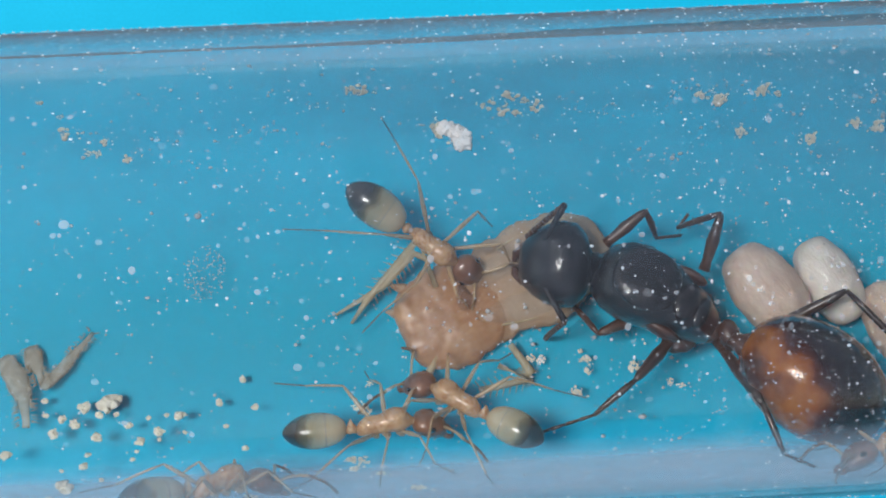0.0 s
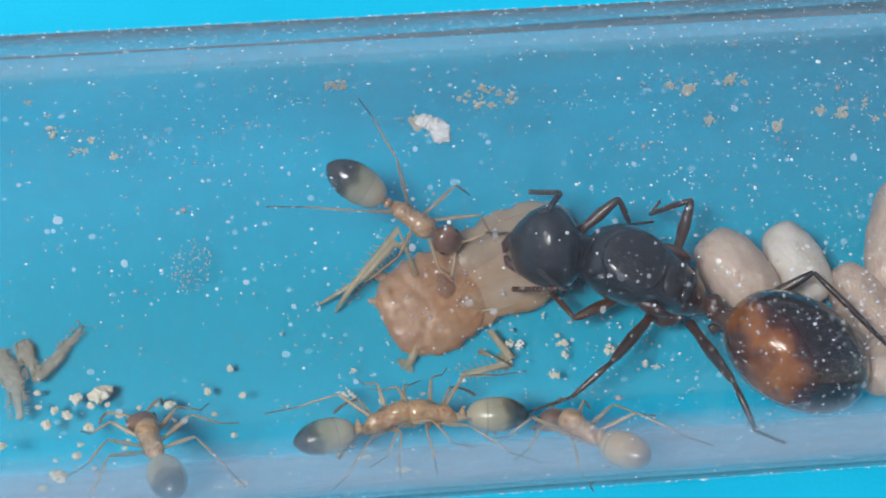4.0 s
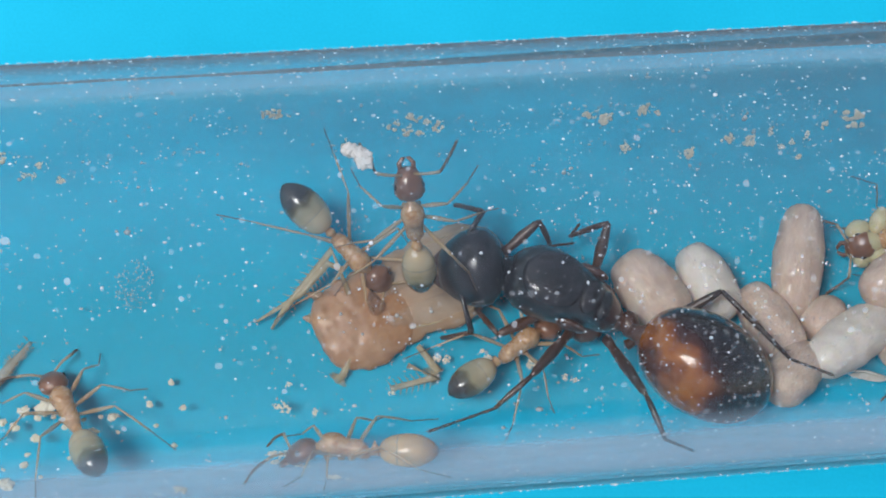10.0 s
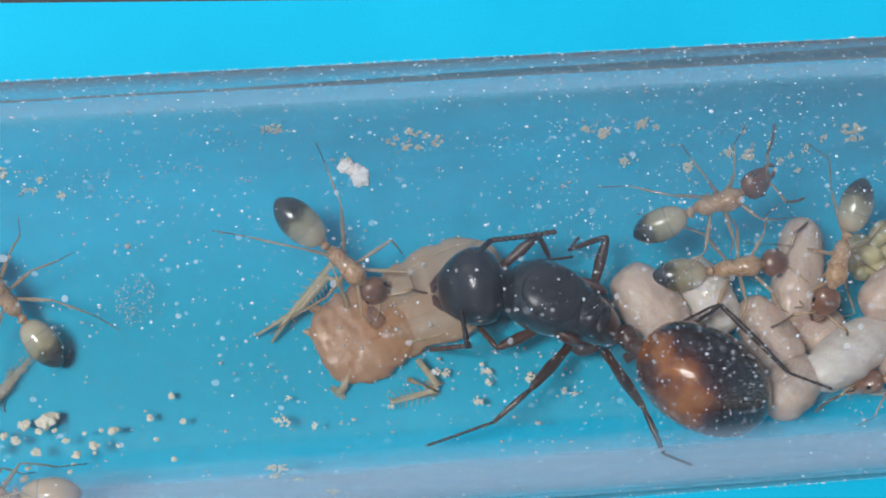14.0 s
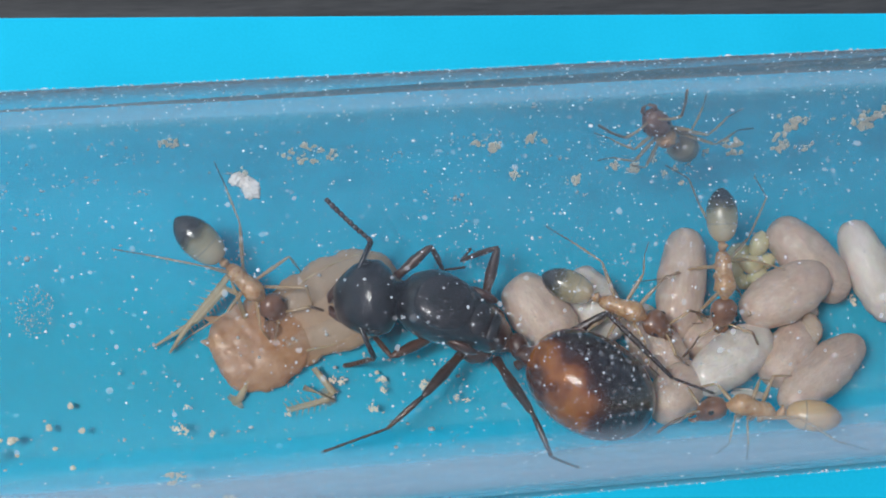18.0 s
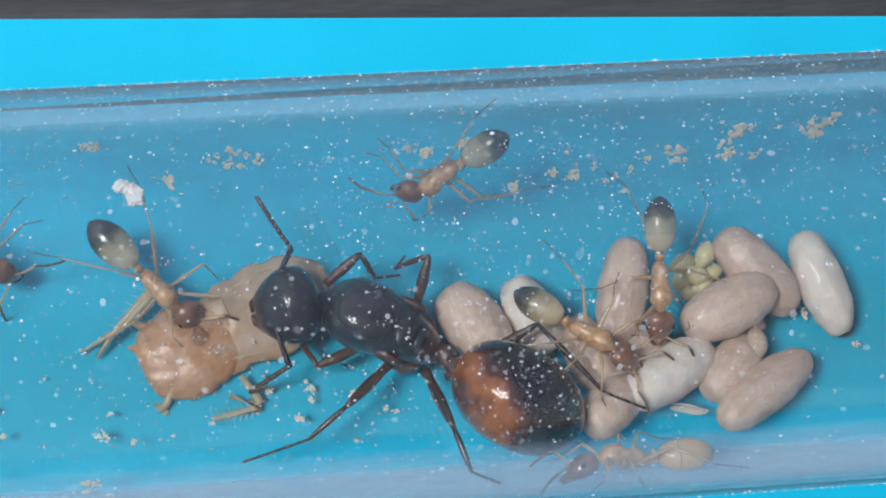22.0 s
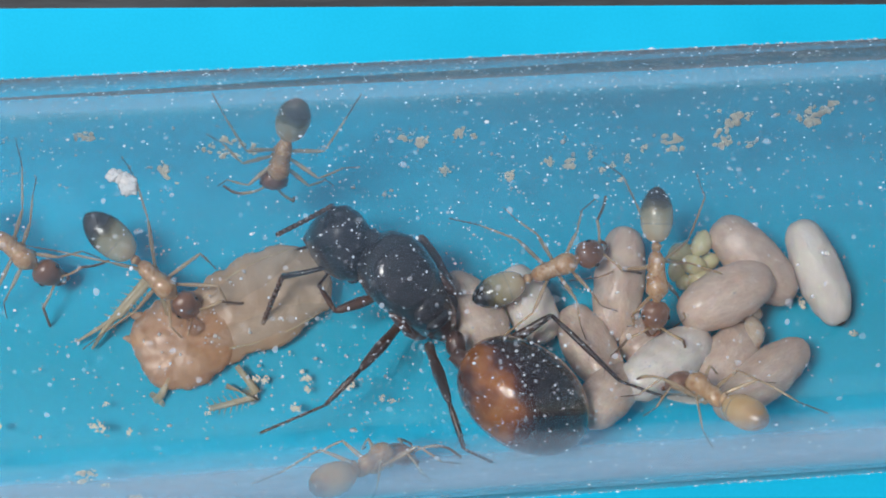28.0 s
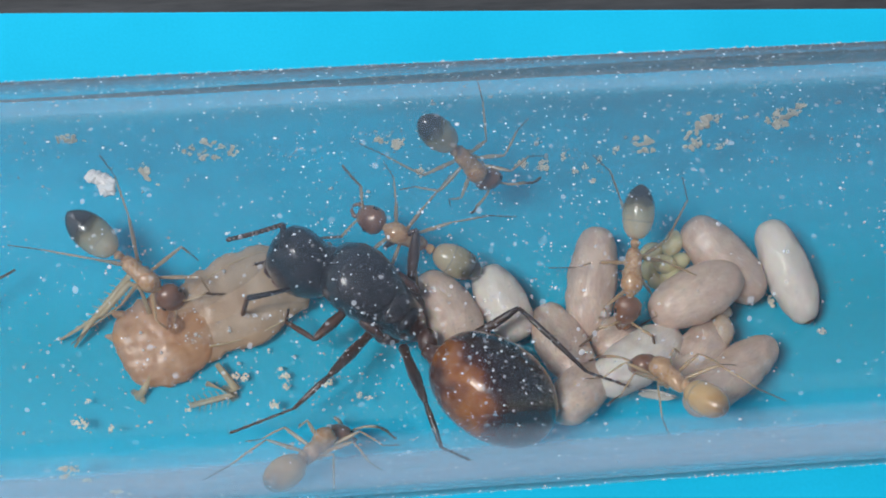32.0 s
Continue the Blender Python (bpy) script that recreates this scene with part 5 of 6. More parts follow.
    rows = [
        (0.0, mm(-11.544, -7.208, 5.291, -66.21, 29.27, 12.16)),
        (1.0, mm(-10.842, -7.463, 6.104, -75.33, 13.59, 3.52)),
        (2.0, mm(-10.355, -7.527, 6.378, -77.70, 8.67, 1.88)),
        (2.5, mm(-11.359, -7.347, 5.695, -70.85, 24.15, 8.09)),
        (3.0, mm(-12.285, -6.881, 4.544, -47.26, 48.60, 34.73)),
        (3.5, mm(-12.684, -6.415, 3.741, -3.81, 56.33, 85.42)),
        (5.5, mm(-15.623, -3.328, 1.056, 16.61, 19.77, 131.40)),
        (6.0, mm(-15.840, -3.175, 0.985, 15.40, 19.10, 130.09)),
        (7.0, mm(-16.263, -2.907, 0.870, 14.08, 17.32, 130.10)),
        (9.0, mm(-15.673, -2.986, 0.903, 14.24, 18.02, 129.36)),
        (10.0, mm(-14.562, -3.439, 1.111, 11.21, 24.20, 115.81)),
        (10.5, mm(-15.115, -3.180, 0.987, 12.07, 21.35, 120.43)),
        (11.0, mm(-16.489, -1.122, 0.382, 4.99, 6.74, 126.65)),
        (11.5, mm(-17.013, 1.922, 0.544, -8.75, -11.55, 127.56)),
        (12.0, mm(-17.123, 2.173, 0.613, -10.35, -12.79, 129.52)),
        (13.0, mm(-17.029, 2.593, 0.750, -11.90, -15.79, 127.75)),
        (13.5, mm(-16.857, 2.584, 0.747, -11.32, -16.12, 125.78)),
        (15.5, mm(-17.121, 2.104, 0.593, -10.65, -11.82, 132.57)),
        (16.0, mm(-16.804, 1.873, 0.531, -9.43, -10.50, 132.35)),
        (17.0, mm(-17.682, 4.242, 1.574, -21.91, -25.89, 132.65)),
        (19.0, mm(-17.954, 6.875, 4.533, -46.36, -49.28, 144.14)),
        (24.0, mm(-17.032, 6.825, 4.435, -30.90, -57.35, 125.41)),
        (24.8, mm(-15.532, 6.634, 4.092, 42.59, -46.42, 38.24)),
        (25.7, mm(-14.031, 6.426, 3.757, 56.40, -5.22, 3.46)),
        (26.5, mm(-12.531, 6.201, 3.435, 43.83, 34.72, -30.68)),
        (27.0, mm(-10.639, 6.055, 3.244, 51.63, 5.65, -4.45)),
        (27.5, mm(-8.748, 5.905, 3.058, 45.78, -23.04, 20.85)),
        (27.8, mm(-9.237, 5.358, 2.470, 43.91, 4.47, -4.62)),
        (28.0, mm(-9.726, 4.753, 1.942, 29.34, 25.50, -37.45)),
        (28.3, mm(-11.232, 4.597, 1.823, 29.86, 22.32, -33.49)),
        (28.6, mm(-11.776, 3.464, 1.123, 20.39, 17.68, -39.25)),
        (29.2, mm(-11.883, 2.800, 0.827, 15.04, 15.29, -44.46)),
        (30.0, mm(-11.896, 2.861, 0.851, 20.10, 8.66, -22.37)),
        (30.7, mm(-12.026, 2.416, 0.689, 17.00, 6.83, -21.26)),
        (32.0, mm(-12.900, 3.187, 0.990, 22.77, 9.14, -20.74)),
    ]
    walk(ANTS["h"], rows)
    swing(ANTS["h"], rows)
    rows = [
        (0.0, mm(22.276, -1.850, 0.526, 13.52, 3.30, 166.55)),
        (5.5, mm(21.648, -3.177, 0.986, 23.37, 7.12, 163.99)),
        (10.0, mm(20.886, -5.728, 2.854, 48.02, 2.47, 177.77)),
        (12.5, mm(19.480, -4.543, 1.783, 35.73, 5.90, 171.87)),
        (13.0, mm(19.064, -4.445, 1.712, 35.10, 3.56, 174.95)),
        (15.5, mm(18.477, -3.711, 1.253, 27.25, 9.73, 161.82)),
        (16.0, mm(19.169, -3.818, 1.313, 29.07, 6.48, 168.52)),
        (16.5, mm(18.218, -3.892, 2.900, 28.0, 4.0, 174.0)),
        (17.0, mm(17.606, -3.802, 3.200, 26.0, 4.0, 178.0)),
        (17.5, mm(16.785, -4.611, 3.400, 30.0, 6.0, 176.0)),
        (18.0, mm(16.198, -5.542, 3.600, 42.0, 8.0, 168.0)),
        (19.0, mm(15.335, -6.749, 4.293, 61.22, 0.04, 179.98)),
        (20.0, mm(14.066, -7.584, 6.670, 80.06, 0.07, 179.99)),
        (21.0, mm(12.809, -7.361, 5.741, 72.06, -17.73, -174.37)),
        (22.0, mm(13.604, -6.922, 4.627, 63.98, -3.01, -178.53)),
        (23.0, mm(14.775, -6.572, 3.987, 56.13, 20.75, 166.62)),
        (24.0, mm(15.654, -6.247, 3.498, 51.11, 21.38, 163.62)),
        (25.0, mm(16.142, -6.589, 4.015, 48.34, 38.87, 150.82)),
        (25.5, mm(16.206, -6.459, 3.808, 45.34, 39.25, 147.98)),
        (27.5, mm(16.872, -5.204, 4.613, 35.83, 47.72, 134.30)),
        (28.0, mm(16.956, -5.030, 4.483, 29.75, 48.70, 127.27)),
        (29.2, mm(16.793, -4.892, 4.467, 28.14, 48.40, 125.57)),
        (30.0, mm(16.658, -4.655, 4.384, 28.53, 45.71, 127.21)),
        (31.0, mm(16.678, -4.642, 4.362, 27.49, 45.94, 125.90)),
        (32.0, mm(16.785, -4.478, 4.305, 26.65, 44.60, 125.55)),
    ]
    walk(ANTS["k"], rows)
    swing(ANTS["k"], rows)
    rows = [
        (0.0, mm(22.981, 3.164, 0.980, -24.02, 3.53, -172.13)),
        (8.0, mm(22.208, 2.870, 0.855, -21.72, 2.70, -173.25)),
        (9.5, mm(19.196, 2.705, 0.791, -20.47, 2.00, -174.67)),
        (10.0, mm(19.385, 2.625, 0.761, -19.53, 4.03, -168.79)),
        (11.0, mm(19.025, 2.749, 0.807, -20.54, 4.03, -169.36)),
        (12.0, mm(18.555, 2.268, 0.642, -14.19, 9.70, -146.33)),
        (13.0, mm(17.141, 1.941, 2.805, -11.17, 17.29, -123.60)),
        (13.5, mm(16.308, 1.888, 2.880, -9.51, 17.95, -118.54)),
        (15.5, mm(15.425, 1.369, 3.311, -1.64, 16.20, -95.86)),
        (16.0, mm(15.701, 1.609, 3.294, -2.58, 18.70, -98.01)),
        (19.0, mm(15.777, 1.631, 3.142, -0.14, 18.55, -90.45)),
        (21.0, mm(15.810, 1.637, 3.187, -1.02, 18.75, -93.17)),
        (23.0, mm(15.696, 1.656, 3.150, -0.72, 18.84, -92.22)),
        (25.0, mm(15.708, 1.607, 3.130, -0.42, 18.26, -91.32)),
        (28.0, mm(15.738, 1.589, 3.141, -1.22, 18.07, -93.92)),
        (30.0, mm(15.918, 1.530, 3.130, -3.20, 17.15, -100.72)),
        (32.0, mm(15.977, 1.724, 3.216, -3.36, 19.54, -99.97)),
    ]
    walk(ANTS["nurse"], rows)
    swing(ANTS["nurse"], rows)
    walk(ANTS["eater"], [
        (0.0, mm(-4.038, 3.216, 1.391, 21.01, 15.58, -34.97)),
        (3.0, mm(-4.029, 3.906, 1.774, 27.08, 17.93, -31.05)),
        (9.0, mm(-3.713, 3.404, 1.486, 19.20, 20.20, -44.76)),
        (13.0, mm(-3.940, 3.500, 1.537, 20.32, 20.34, -43.18)),
        (19.0, mm(-3.869, 3.213, 1.390, 18.40, 18.59, -43.77)),
        (23.0, mm(-4.431, 3.262, 1.413, 18.34, 19.25, -44.83)),
        (28.0, mm(-4.261, 3.196, 1.381, 18.37, 18.40, -43.55)),
        (32.0, mm(-4.172, 3.408, 1.488, 20.59, 18.83, -40.68)),
    ])
    walk(QUEEN["thorax"], [
        (0.0, mm(-0.542, -0.443, 2.386, -2.32, -3.52, 148.29)),
        (1.0, mm(0.000, -0.213, 2.347, -4.56, -4.63, 151.71)),
        (22.0, mm(0.000, -0.213, 2.347, -4.56, -4.63, 151.71)),
        (23.0, mm(0.000, -0.213, 2.347, -4.56, -4.63, 151.71)),
        (24.0, mm(0.097, -0.212, 2.356, -4.55, -4.65, 151.22)),
        (25.0, mm(0.388, 0.038, 2.415, -6.89, -6.05, 150.14)),
        (25.5, mm(0.467, 0.080, 2.422, -7.25, -6.38, 149.66)),
        (27.5, mm(1.318, 0.561, 3.390, -11.31, -19.96, 133.61)),
        (28.0, mm(1.309, 0.535, 3.410, -10.35, -20.68, 129.88)),
        (29.0, mm(0.603, 0.398, 3.233, -10.49, -17.11, 138.97)),
        (30.0, mm(0.414, 0.241, 3.177, -9.03, -15.55, 139.69)),
        (31.0, mm(0.795, 0.222, 3.181, -8.56, -16.02, 137.39)),
        (32.0, mm(0.819, 0.297, 3.174, -9.52, -16.25, 139.46)),
    ])
    walk(QUEEN["gaster"], [
        (0.0, mm(4.618, -4.126, 3.319, 33.13, -2.65, 143.98)),
        (1.0, mm(5.192, -3.807, 3.073, 29.50, -2.80, 144.94)),
        (22.0, mm(5.192, -3.807, 3.073, 29.50, -2.80, 144.94)),
        (23.0, mm(5.192, -3.807, 3.073, 29.50, -2.80, 144.94)),
        (25.0, mm(5.359, -3.999, 3.217, 31.54, -2.79, 143.92)),
        (27.5, mm(5.412, -4.179, 3.366, 32.17, -2.56, 139.27)),
        (28.0, mm(5.457, -4.237, 3.416, 33.13, -2.52, 139.85)),
        (29.0, mm(5.275, -4.148, 3.340, 32.06, -2.57, 140.02)),
        (30.0, mm(5.247, -4.018, 3.232, 30.93, -2.59, 141.48)),
        (32.0, mm(5.367, -4.079, 3.283, 31.29, -2.52, 140.34)),
    ])
    walk(QUEEN["head"], [
        (0.0, mm(-2.756, 0.750, 2.285, -14.28, 12.66, 170.62)),
        (3.0, mm(-2.215, 1.129, 2.391, -21.58, 14.20, -178.32)),
        (6.0, mm(-2.287, 0.826, 2.294, -14.83, 14.24, -178.23)),
        (9.0, mm(-2.159, 0.792, 2.286, -14.05, 13.07, 177.95)),
        (10.0, mm(-2.207, 0.963, 2.333, -17.90, 13.52, 176.37)),
        (11.0, mm(-2.259, 1.206, 2.422, -23.22, 17.21, -172.68)),
        (13.0, mm(-2.213, 0.983, 2.340, -18.24, 13.88, -177.26)),
        (16.0, mm(-2.203, 0.766, 2.279, -13.47, 14.24, -177.44)),
        (19.0, mm(-2.187, 0.751, 2.276, -13.19, 13.66, 178.73)),
        (21.0, mm(-2.451, 0.817, 2.292, -14.74, 15.80, -178.97)),
        (23.0, mm(-2.434, 0.857, 2.302, -15.42, 15.05, -174.58)),
        (24.0, mm(-2.305, 0.882, 2.312, -15.68, 15.61, -172.02)),
        (25.0, mm(-1.935, 1.230, 2.434, -19.71, 15.91, -168.66)),
        (25.5, mm(-1.814, 1.324, 2.469, -20.92, 16.22, -166.89)),
        (27.5, mm(-0.196, 2.379, 3.982, -45.30, 29.54, 175.93)),
        (28.0, mm(-0.190, 2.353, 3.957, -42.05, 29.16, -178.55)),
        (29.0, mm(-1.253, 2.012, 3.681, -36.05, 30.49, -170.94)),
        (30.0, mm(-1.571, 1.875, 3.588, -33.61, 26.83, -169.16)),
        (31.0, mm(-1.100, 1.882, 3.588, -31.40, 28.57, -161.22)),
        (32.0, mm(-1.022, 1.985, 3.654, -33.55, 30.75, -159.40)),
    ])
    walk(QUEEN["petiole"], [
        (0.0, mm(2.052, -2.223, 2.499, 13.83, 59.41, 126.44)),
        (1.0, mm(2.638, -1.881, 2.331, 8.59, 55.25, 119.68)),
        (22.0, mm(2.638, -1.881, 2.331, 8.59, 55.25, 119.68)),
        (23.0, mm(2.638, -1.881, 2.331, 8.59, 55.25, 119.68)),
        (24.0, mm(2.729, -1.930, 2.372, 8.54, 55.00, 118.52)),
        (25.0, mm(2.908, -1.853, 2.406, 4.10, 50.89, 105.00)),
        (25.5, mm(2.958, -1.839, 2.416, 3.64, 51.12, 103.38)),
        (27.5, mm(3.156, -1.792, 2.655, 2.12, 44.45, 98.40)),
        (28.0, mm(3.099, -1.896, 2.674, 4.32, 45.93, 105.70)),
        (29.0, mm(2.816, -1.812, 2.624, 5.80, 43.49, 113.38)),
        (30.0, mm(2.706, -1.855, 2.574, 7.97, 44.68, 121.39)),
        (31.0, mm(2.897, -1.906, 2.578, 6.56, 50.11, 113.03)),
        (32.0, mm(2.977, -1.833, 2.582, 5.16, 47.23, 109.66)),
    ])
    walk(QUEEN["antennae"][0][0], [
        (0.0, mm(1.650, 0.550, 0.550, 0.00, -18.76, 124.89)),
        (3.0, mm(1.650, 0.550, 0.550, 0.00, -57.34, 154.15)),
        (6.0, mm(1.650, 0.550, 0.550, 0.00, -0.06, 103.55)),
        (9.0, mm(1.650, 0.550, 0.550, 0.00, 2.14, 107.41)),
        (10.0, mm(1.650, 0.550, 0.550, 0.00, -1.19, 100.64)),
        (13.0, mm(1.650, 0.550, 0.550, 0.00, -37.42, 88.57)),
        (16.0, mm(1.650, 0.550, 0.550, 0.00, 2.81, 106.80)),
        (19.0, mm(1.650, 0.550, 0.550, -0.00, 3.83, 105.98)),
        (21.0, mm(1.650, 0.550, 0.550, 0.00, 1.61, 96.19)),
        (23.0, mm(1.650, 0.550, 0.550, 0.00, -29.85, 110.31)),
        (24.2, mm(1.650, 0.550, 0.550, 0.00, -29.85, 106.31)),
        (25.0, mm(1.650, 0.550, 0.550, 0.00, -55.41, 76.80)),
        (25.5, mm(1.650, 0.550, 0.550, 0.00, -53.22, 61.64)),
        (26.5, mm(1.650, 0.550, 0.550, 7.89, -29.73, 25.30)),
        (27.5, mm(1.650, 0.550, 0.550, 0.00, -6.71, -3.17)),
        (28.0, mm(1.650, 0.550, 0.550, 0.00, -11.42, -6.63)),
        (30.0, mm(1.650, 0.550, 0.550, 0.00, -27.15, 3.80)),
        (32.0, mm(1.650, 0.550, 0.550, -0.00, -17.94, -26.75)),
    ])
    walk(QUEEN["antennae"][0][1], [
        (0.0, mm(0.567, 2.103, 1.193, 0.00, 63.27, 31.07)),
        (3.0, mm(0.679, 1.021, 2.234, 0.00, 50.46, 15.02)),
        (6.0, mm(1.182, 2.494, 0.552, -0.00, 39.30, -26.25)),
        (9.0, mm(1.052, 2.457, 0.475, -0.00, 34.74, 24.17)),
        (10.0, mm(1.281, 2.515, 0.592, 0.00, 52.38, 10.17)),
        (13.0, mm(1.690, 2.138, 1.765, 0.00, 49.77, 1.41)),
        (16.0, mm(1.073, 2.462, 0.452, 0.00, 44.53, -6.97)),
        (19.0, mm(1.101, 2.468, 0.416, -0.00, 54.27, 14.42)),
        (21.0, mm(1.435, 2.538, 0.494, 0.00, 36.07, 20.40)),
        (23.0, mm(1.048, 2.177, 1.546, -0.00, 27.16, 19.88)),
        (24.2, mm(1.162, 2.215, 1.546, -0.00, 27.16, 15.88)),
        (25.0, mm(1.909, 1.655, 2.196, 0.00, 34.42, 51.69)),
        (25.5, mm(2.219, 1.604, 2.152, 0.00, 36.61, 50.70)),
        (27.5, mm(3.633, 0.440, 0.784, -0.00, -7.28, 48.19)),
        (28.0, mm(3.597, 0.323, 0.946, 0.00, 1.58, 45.37)),
        (30.0, mm(3.426, 0.668, 1.463, 0.00, 35.81, 7.28)),
        (32.0, mm(3.349, -0.306, 1.166, 0.00, 43.70, 33.39)),
    ])
    walk(QUEEN["antennae"][1][0], [
        (0.0, mm(1.650, -0.550, 0.550, 0.00, -29.60, -121.83)),
        (3.0, mm(1.650, -0.550, 0.550, -0.00, 4.79, -137.38)),
        (6.0, mm(1.650, -0.550, 0.550, -0.00, -0.58, -122.90)),
        (9.0, mm(1.650, -0.550, 0.550, 0.00, -3.53, -112.19)),
        (10.0, mm(1.650, -0.550, 0.550, 0.00, 2.03, -125.26)),
        (11.0, mm(1.650, -0.550, 0.550, -0.00, 7.89, -132.78)),
        (13.0, mm(1.650, -0.550, 0.550, 0.00, 3.84, -143.46)),
        (13.5, mm(1.650, -0.550, 0.550, 0.00, 3.68, -147.67)),
        (16.0, mm(1.650, -0.550, 0.550, 0.00, -0.91, -123.17)),
        (19.0, mm(1.650, -0.550, 0.550, 0.00, -1.01, -121.63)),
        (21.0, mm(1.650, -0.550, 0.550, -0.00, 4.41, -122.24)),
        (23.0, mm(1.650, -0.550, 0.550, 0.00, 5.52, -131.52)),
        (25.0, mm(1.650, -0.550, 0.550, 0.00, 9.11, -150.73)),
        (25.5, mm(1.650, -0.550, 0.550, -0.00, 9.70, -152.38)),
        (27.5, mm(1.650, -0.550, 0.550, 0.00, -10.00, -136.00)),
        (29.0, mm(1.650, -0.550, 0.550, 0.00, -10.00, -130.00)),
        (30.0, mm(1.650, -0.550, 0.550, 0.00, -6.00, -138.00)),
        (32.0, mm(1.650, -0.550, 0.550, 0.00, -8.00, -134.00)),
    ])
    walk(QUEEN["antennae"][1][1], [
        (0.0, mm(0.733, -2.027, 1.538, 0.00, 42.57, 34.12)),
        (3.0, mm(0.183, -1.900, 0.383, 0.00, 62.67, -13.69)),
        (6.0, mm(0.564, -2.229, 0.570, 0.00, 41.34, 15.47)),
        (9.0, mm(0.896, -2.398, 0.673, -0.00, 35.83, 29.99)),
        (10.0, mm(0.496, -2.182, 0.479, 0.00, 55.84, -17.35)),
        (11.0, mm(0.305, -2.004, 0.276, -0.00, 65.56, -26.69)),
        (12.0, mm(0.176, -1.871, 0.346, -3.23, 61.59, -72.22)),
        (13.0, mm(0.047, -1.738, 0.416, -0.00, 57.69, -112.06)),
        (13.5, mm(-0.036, -1.617, 0.422, -0.00, 1.34, -151.82)),
        (14.8, mm(0.260, -1.921, 0.502, 16.83, 17.65, 127.07)),
        (16.0, mm(0.556, -2.224, 0.582, -0.00, 35.44, 35.47)),
        (17.5, mm(0.579, -2.238, 0.584, -26.90, -3.88, -29.34)),
        (19.0, mm(0.601, -2.253, 0.585, 0.00, -44.14, -98.08)),
        (20.0, mm(0.594, -2.245, 0.491, -9.13, -3.41, -73.28)),
        (21.0, mm(0.586, -2.237, 0.396, 0.00, 37.23, -49.57)),
        (22.0, mm(0.458, -2.139, 0.377, -6.20, -2.40, -66.39)),
        (23.0, mm(0.330, -2.041, 0.358, -0.00, -42.05, -83.73)),
        (24.0, mm(0.129, -1.778, 0.295, 9.91, -16.80, -127.63)),
        (25.0, mm(-0.073, -1.515, 0.233, -0.00, 7.97, -165.76)),
        (25.5, mm(-0.097, -1.464, 0.213, -0.00, 8.10, -168.08)),
        (26.2, mm(-0.025, -1.638, 0.445, 0.00, 8.00, -112.00)),
        (26.9, mm(0.099, -1.806, 0.690, 0.00, 2.00, -54.00)),
        (27.5, mm(0.233, -1.918, 0.897, 0.00, -4.00, 4.00)),
        (29.0, mm(0.384, -2.059, 0.897, 0.00, -14.00, 12.00)),
        (30.0, mm(0.172, -1.881, 0.759, 0.00, 6.00, -8.00)),
        (32.0, mm(0.274, -1.975, 0.828, 0.00, 8.00, -14.00)),
    ])
    walk(QUEEN["legs"][0], [
        (0.0, mm(-0.661, -0.897, 1.472, 0.00, -0.00, 0.00)),
        (22.0, mm(-0.661, -0.897, 1.472, 0.00, -0.00, 0.00)),
        (23.0, mm(-0.661, -0.897, 1.472, 0.00, -0.00, 0.00)),
        (25.0, mm(-0.295, -0.583, 1.510, 0.12, 0.67, 20.96)),
        (27.5, mm(0.380, 0.379, 2.519, 0.03, -0.31, -9.40)),
        (28.0, mm(0.345, 0.409, 2.558, 0.01, -0.15, -4.60)),
        (30.0, mm(-0.465, -0.120, 2.300, 0.25, 0.93, 29.84)),
        (32.0, mm(-0.066, -0.045, 2.296, 0.10, 0.61, 19.11)),
    ])
    walk(QUEEN["legs"][1], [
        (0.0, mm(-1.989, 1.627, 2.028, 0.00, -0.00, 0.00)),
        (22.0, mm(-1.989, 1.627, 2.028, 0.00, -0.00, 0.00)),
        (23.0, mm(-1.989, 1.627, 2.028, 0.00, -0.00, 0.00)),
        (25.0, mm(-1.543, 1.952, 2.189, -0.00, 0.18, -0.43)),
        (25.9, mm(-1.000, 2.300, 2.500, 0, 0, 62.0)),
        (26.7, mm(-0.450, 2.600, 2.850, 0, 0, 122.0)),
        (27.5, mm(0.066, 2.800, 3.150, 0, 0, 166.0)),
        (28.0, mm(0.211, 2.800, 3.150, 0, 0, 170.0)),
        (30.0, mm(-1.122, 2.350, 2.850, 0, 0, 164.0)),
        (32.0, mm(-0.701, 2.400, 2.850, 0, 0, 172.0)),
    ])
    walk(QUEEN["legs"][2], [
        (0.0, mm(0.418, -1.688, 1.549, 0.00, -0.00, 0.00)),
        (22.0, mm(0.418, -1.688, 1.549, 0.00, -0.00, 0.00)),
        (23.0, mm(0.418, -1.688, 1.549, 0.00, -0.00, 0.00)),
        (25.0, mm(0.759, -1.410, 1.546, 0.04, 0.82, 5.06)),
        (27.5, mm(1.122, -0.697, 2.220, 0.03, 0.70, 4.34)),
        (28.0, mm(1.016, -0.710, 2.247, 0.03, 0.70, 4.31)),
        (30.0, mm(0.407, -1.120, 2.110, 0.03, 0.74, 4.54)),
        (32.0, mm(0.799, -1.048, 2.088, 0.01, 0.32, 1.95)),
    ])
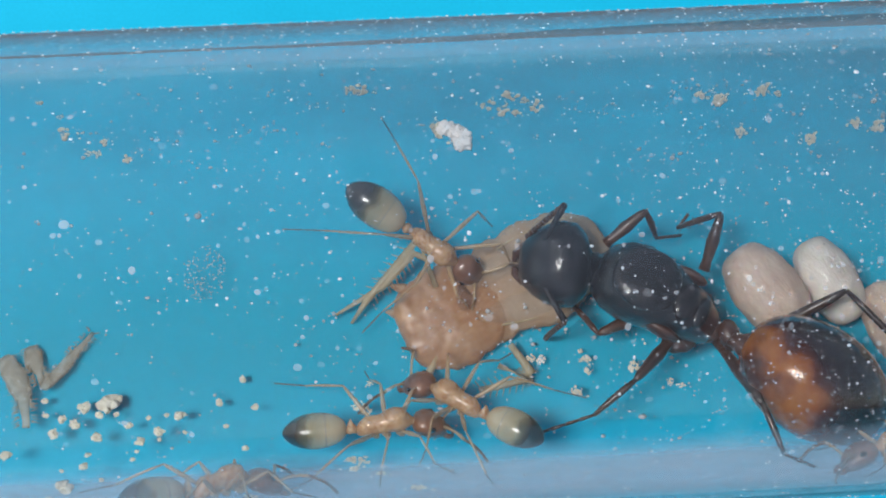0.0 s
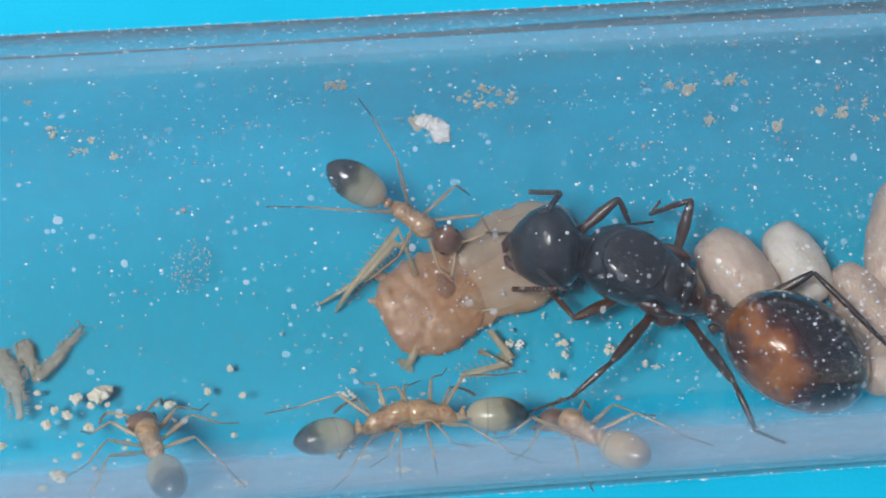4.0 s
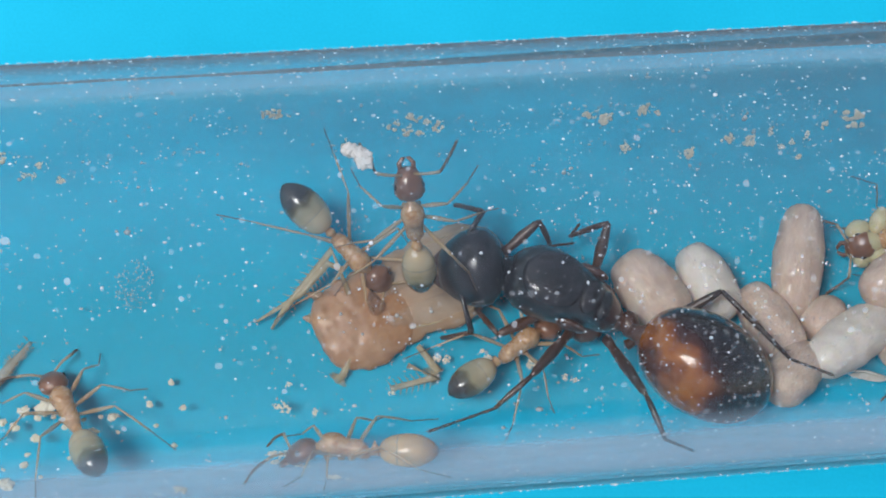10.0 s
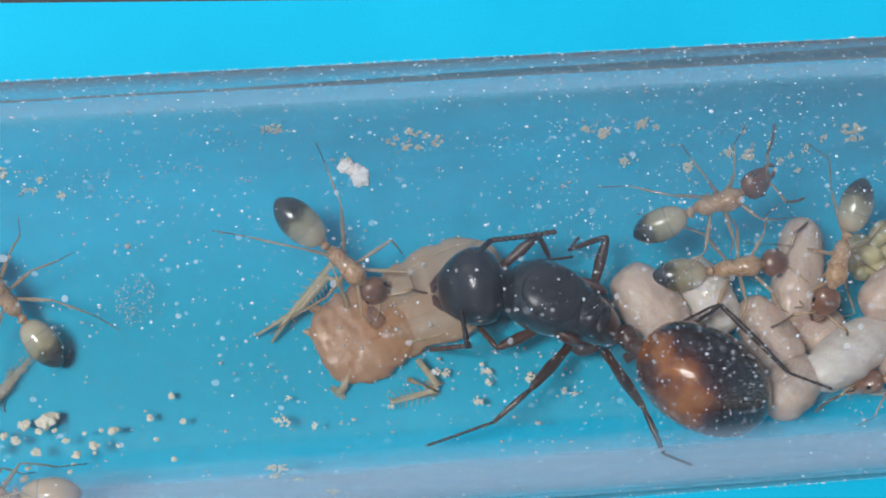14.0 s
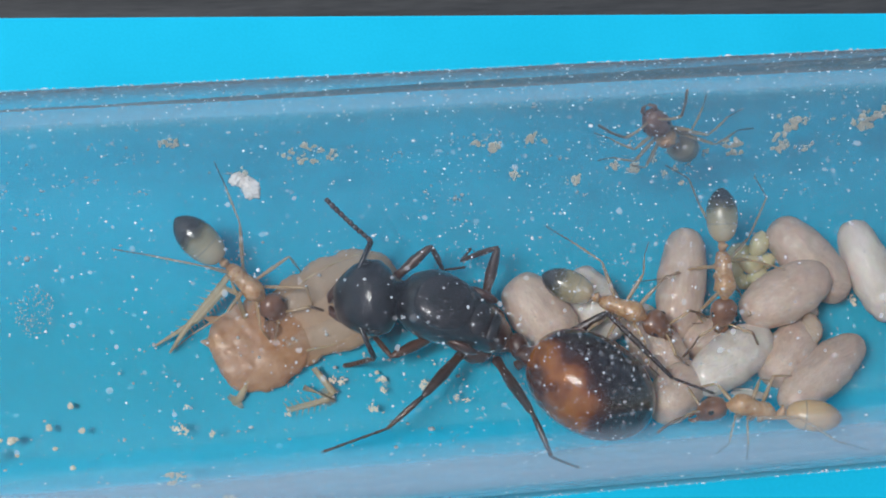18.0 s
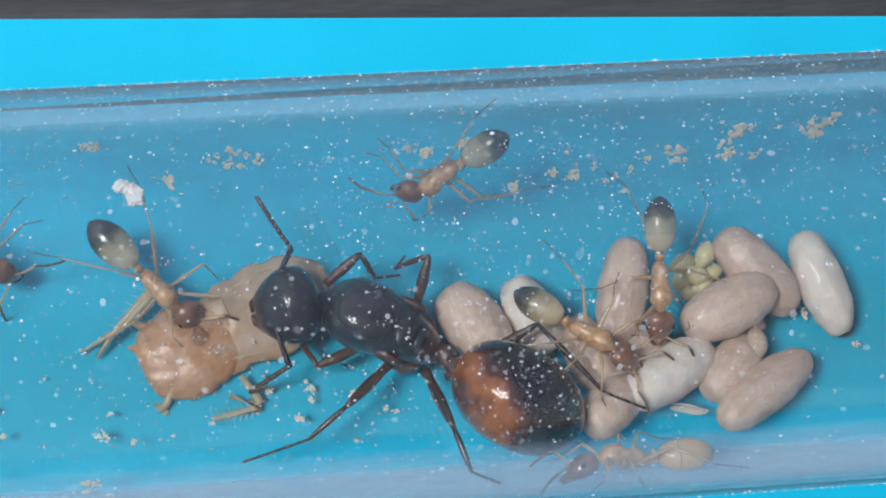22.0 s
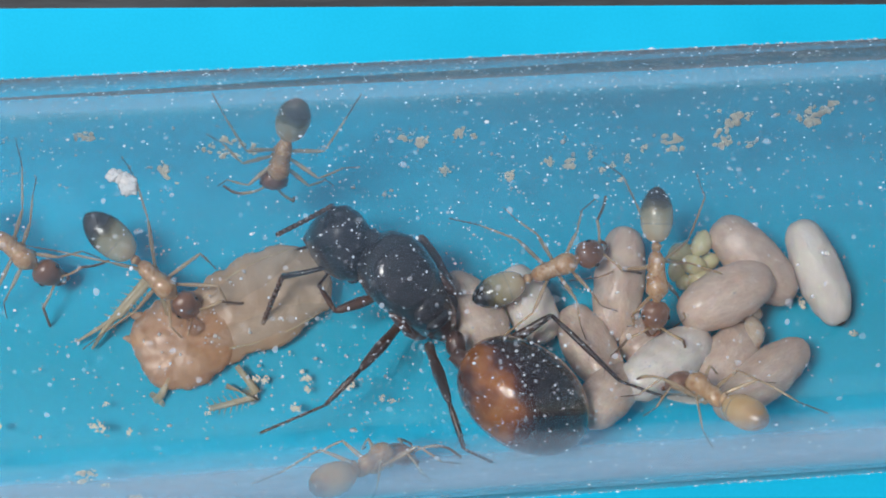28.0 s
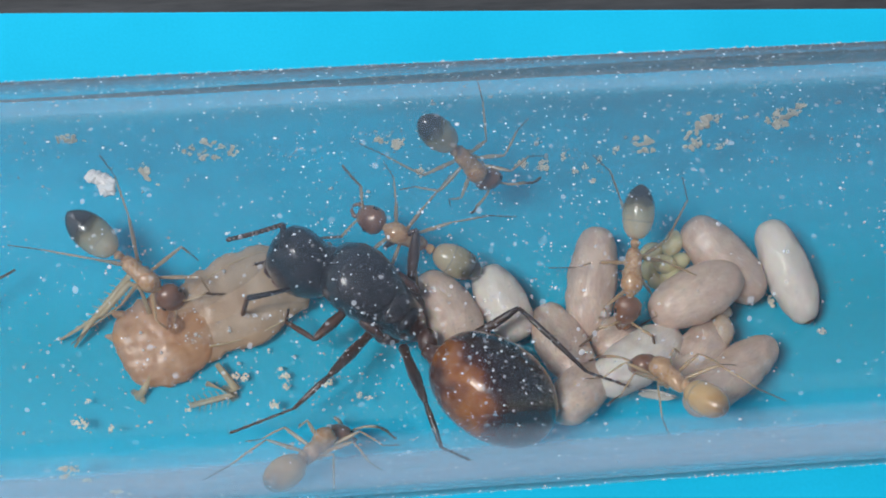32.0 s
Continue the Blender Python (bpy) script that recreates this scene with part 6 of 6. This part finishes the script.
    walk(QUEEN["legs"][3], [
        (0.0, mm(1.604, 0.586, 1.602, 0.00, -0.00, 0.00)),
        (22.0, mm(1.604, 0.586, 1.602, 0.00, -0.00, 0.00)),
        (23.0, mm(1.604, 0.586, 1.602, 0.00, -0.00, 0.00)),
        (25.0, mm(2.016, 0.822, 1.705, -0.01, 0.41, -1.94)),
        (27.5, mm(3.020, 0.995, 2.564, -0.67, 3.97, -19.18)),
        (28.0, mm(3.017, 0.867, 2.550, -3.70, -8.67, 46.20)),
        (30.0, mm(2.082, 0.807, 2.361, -0.38, -3.02, 14.44)),
        (32.0, mm(2.487, 0.865, 2.360, -0.09, -1.51, 7.16)),
    ])
    walk(QUEEN["legs"][4], [
        (0.0, mm(1.785, -2.149, 1.642, 0.00, -0.00, 0.00)),
        (22.0, mm(1.785, -2.149, 1.642, 0.00, -0.00, 0.00)),
        (23.0, mm(1.785, -2.149, 1.642, 0.00, -0.00, 0.00)),
        (25.0, mm(2.111, -1.917, 1.613, 0.03, -0.94, -3.92)),
        (27.5, mm(2.247, -1.565, 1.959, 0.05, -1.21, -5.04)),
        (28.0, mm(2.082, -1.643, 1.965, 0.04, -1.09, -4.54)),
        (30.0, mm(1.634, -1.866, 1.949, 0.00, 0.02, 0.07)),
        (32.0, mm(2.020, -1.799, 1.912, 0.01, -0.62, -2.56)),
    ])
    walk(QUEEN["legs"][5], [
        (0.0, mm(2.652, -2.292, 1.069, 0.00, -0.00, 0.00)),
        (22.0, mm(2.652, -2.292, 1.069, 0.00, -0.00, 0.00)),
        (23.0, mm(2.652, -2.292, 1.069, 0.00, -0.00, 0.00)),
        (25.0, mm(3.022, -2.117, 1.103, 0.00, -0.00, -0.47)),
        (27.5, mm(3.475, -2.402, 1.364, 0.00, -0.01, -2.49)),
        (28.0, mm(3.347, -2.615, 1.323, 0.00, 0.01, 2.09)),
        (30.0, mm(2.762, -2.449, 1.351, 0.00, 0.01, 2.36)),
        (32.0, mm(3.155, -2.395, 1.319, 0.00, 0.01, 2.60)),
    ])


motions()
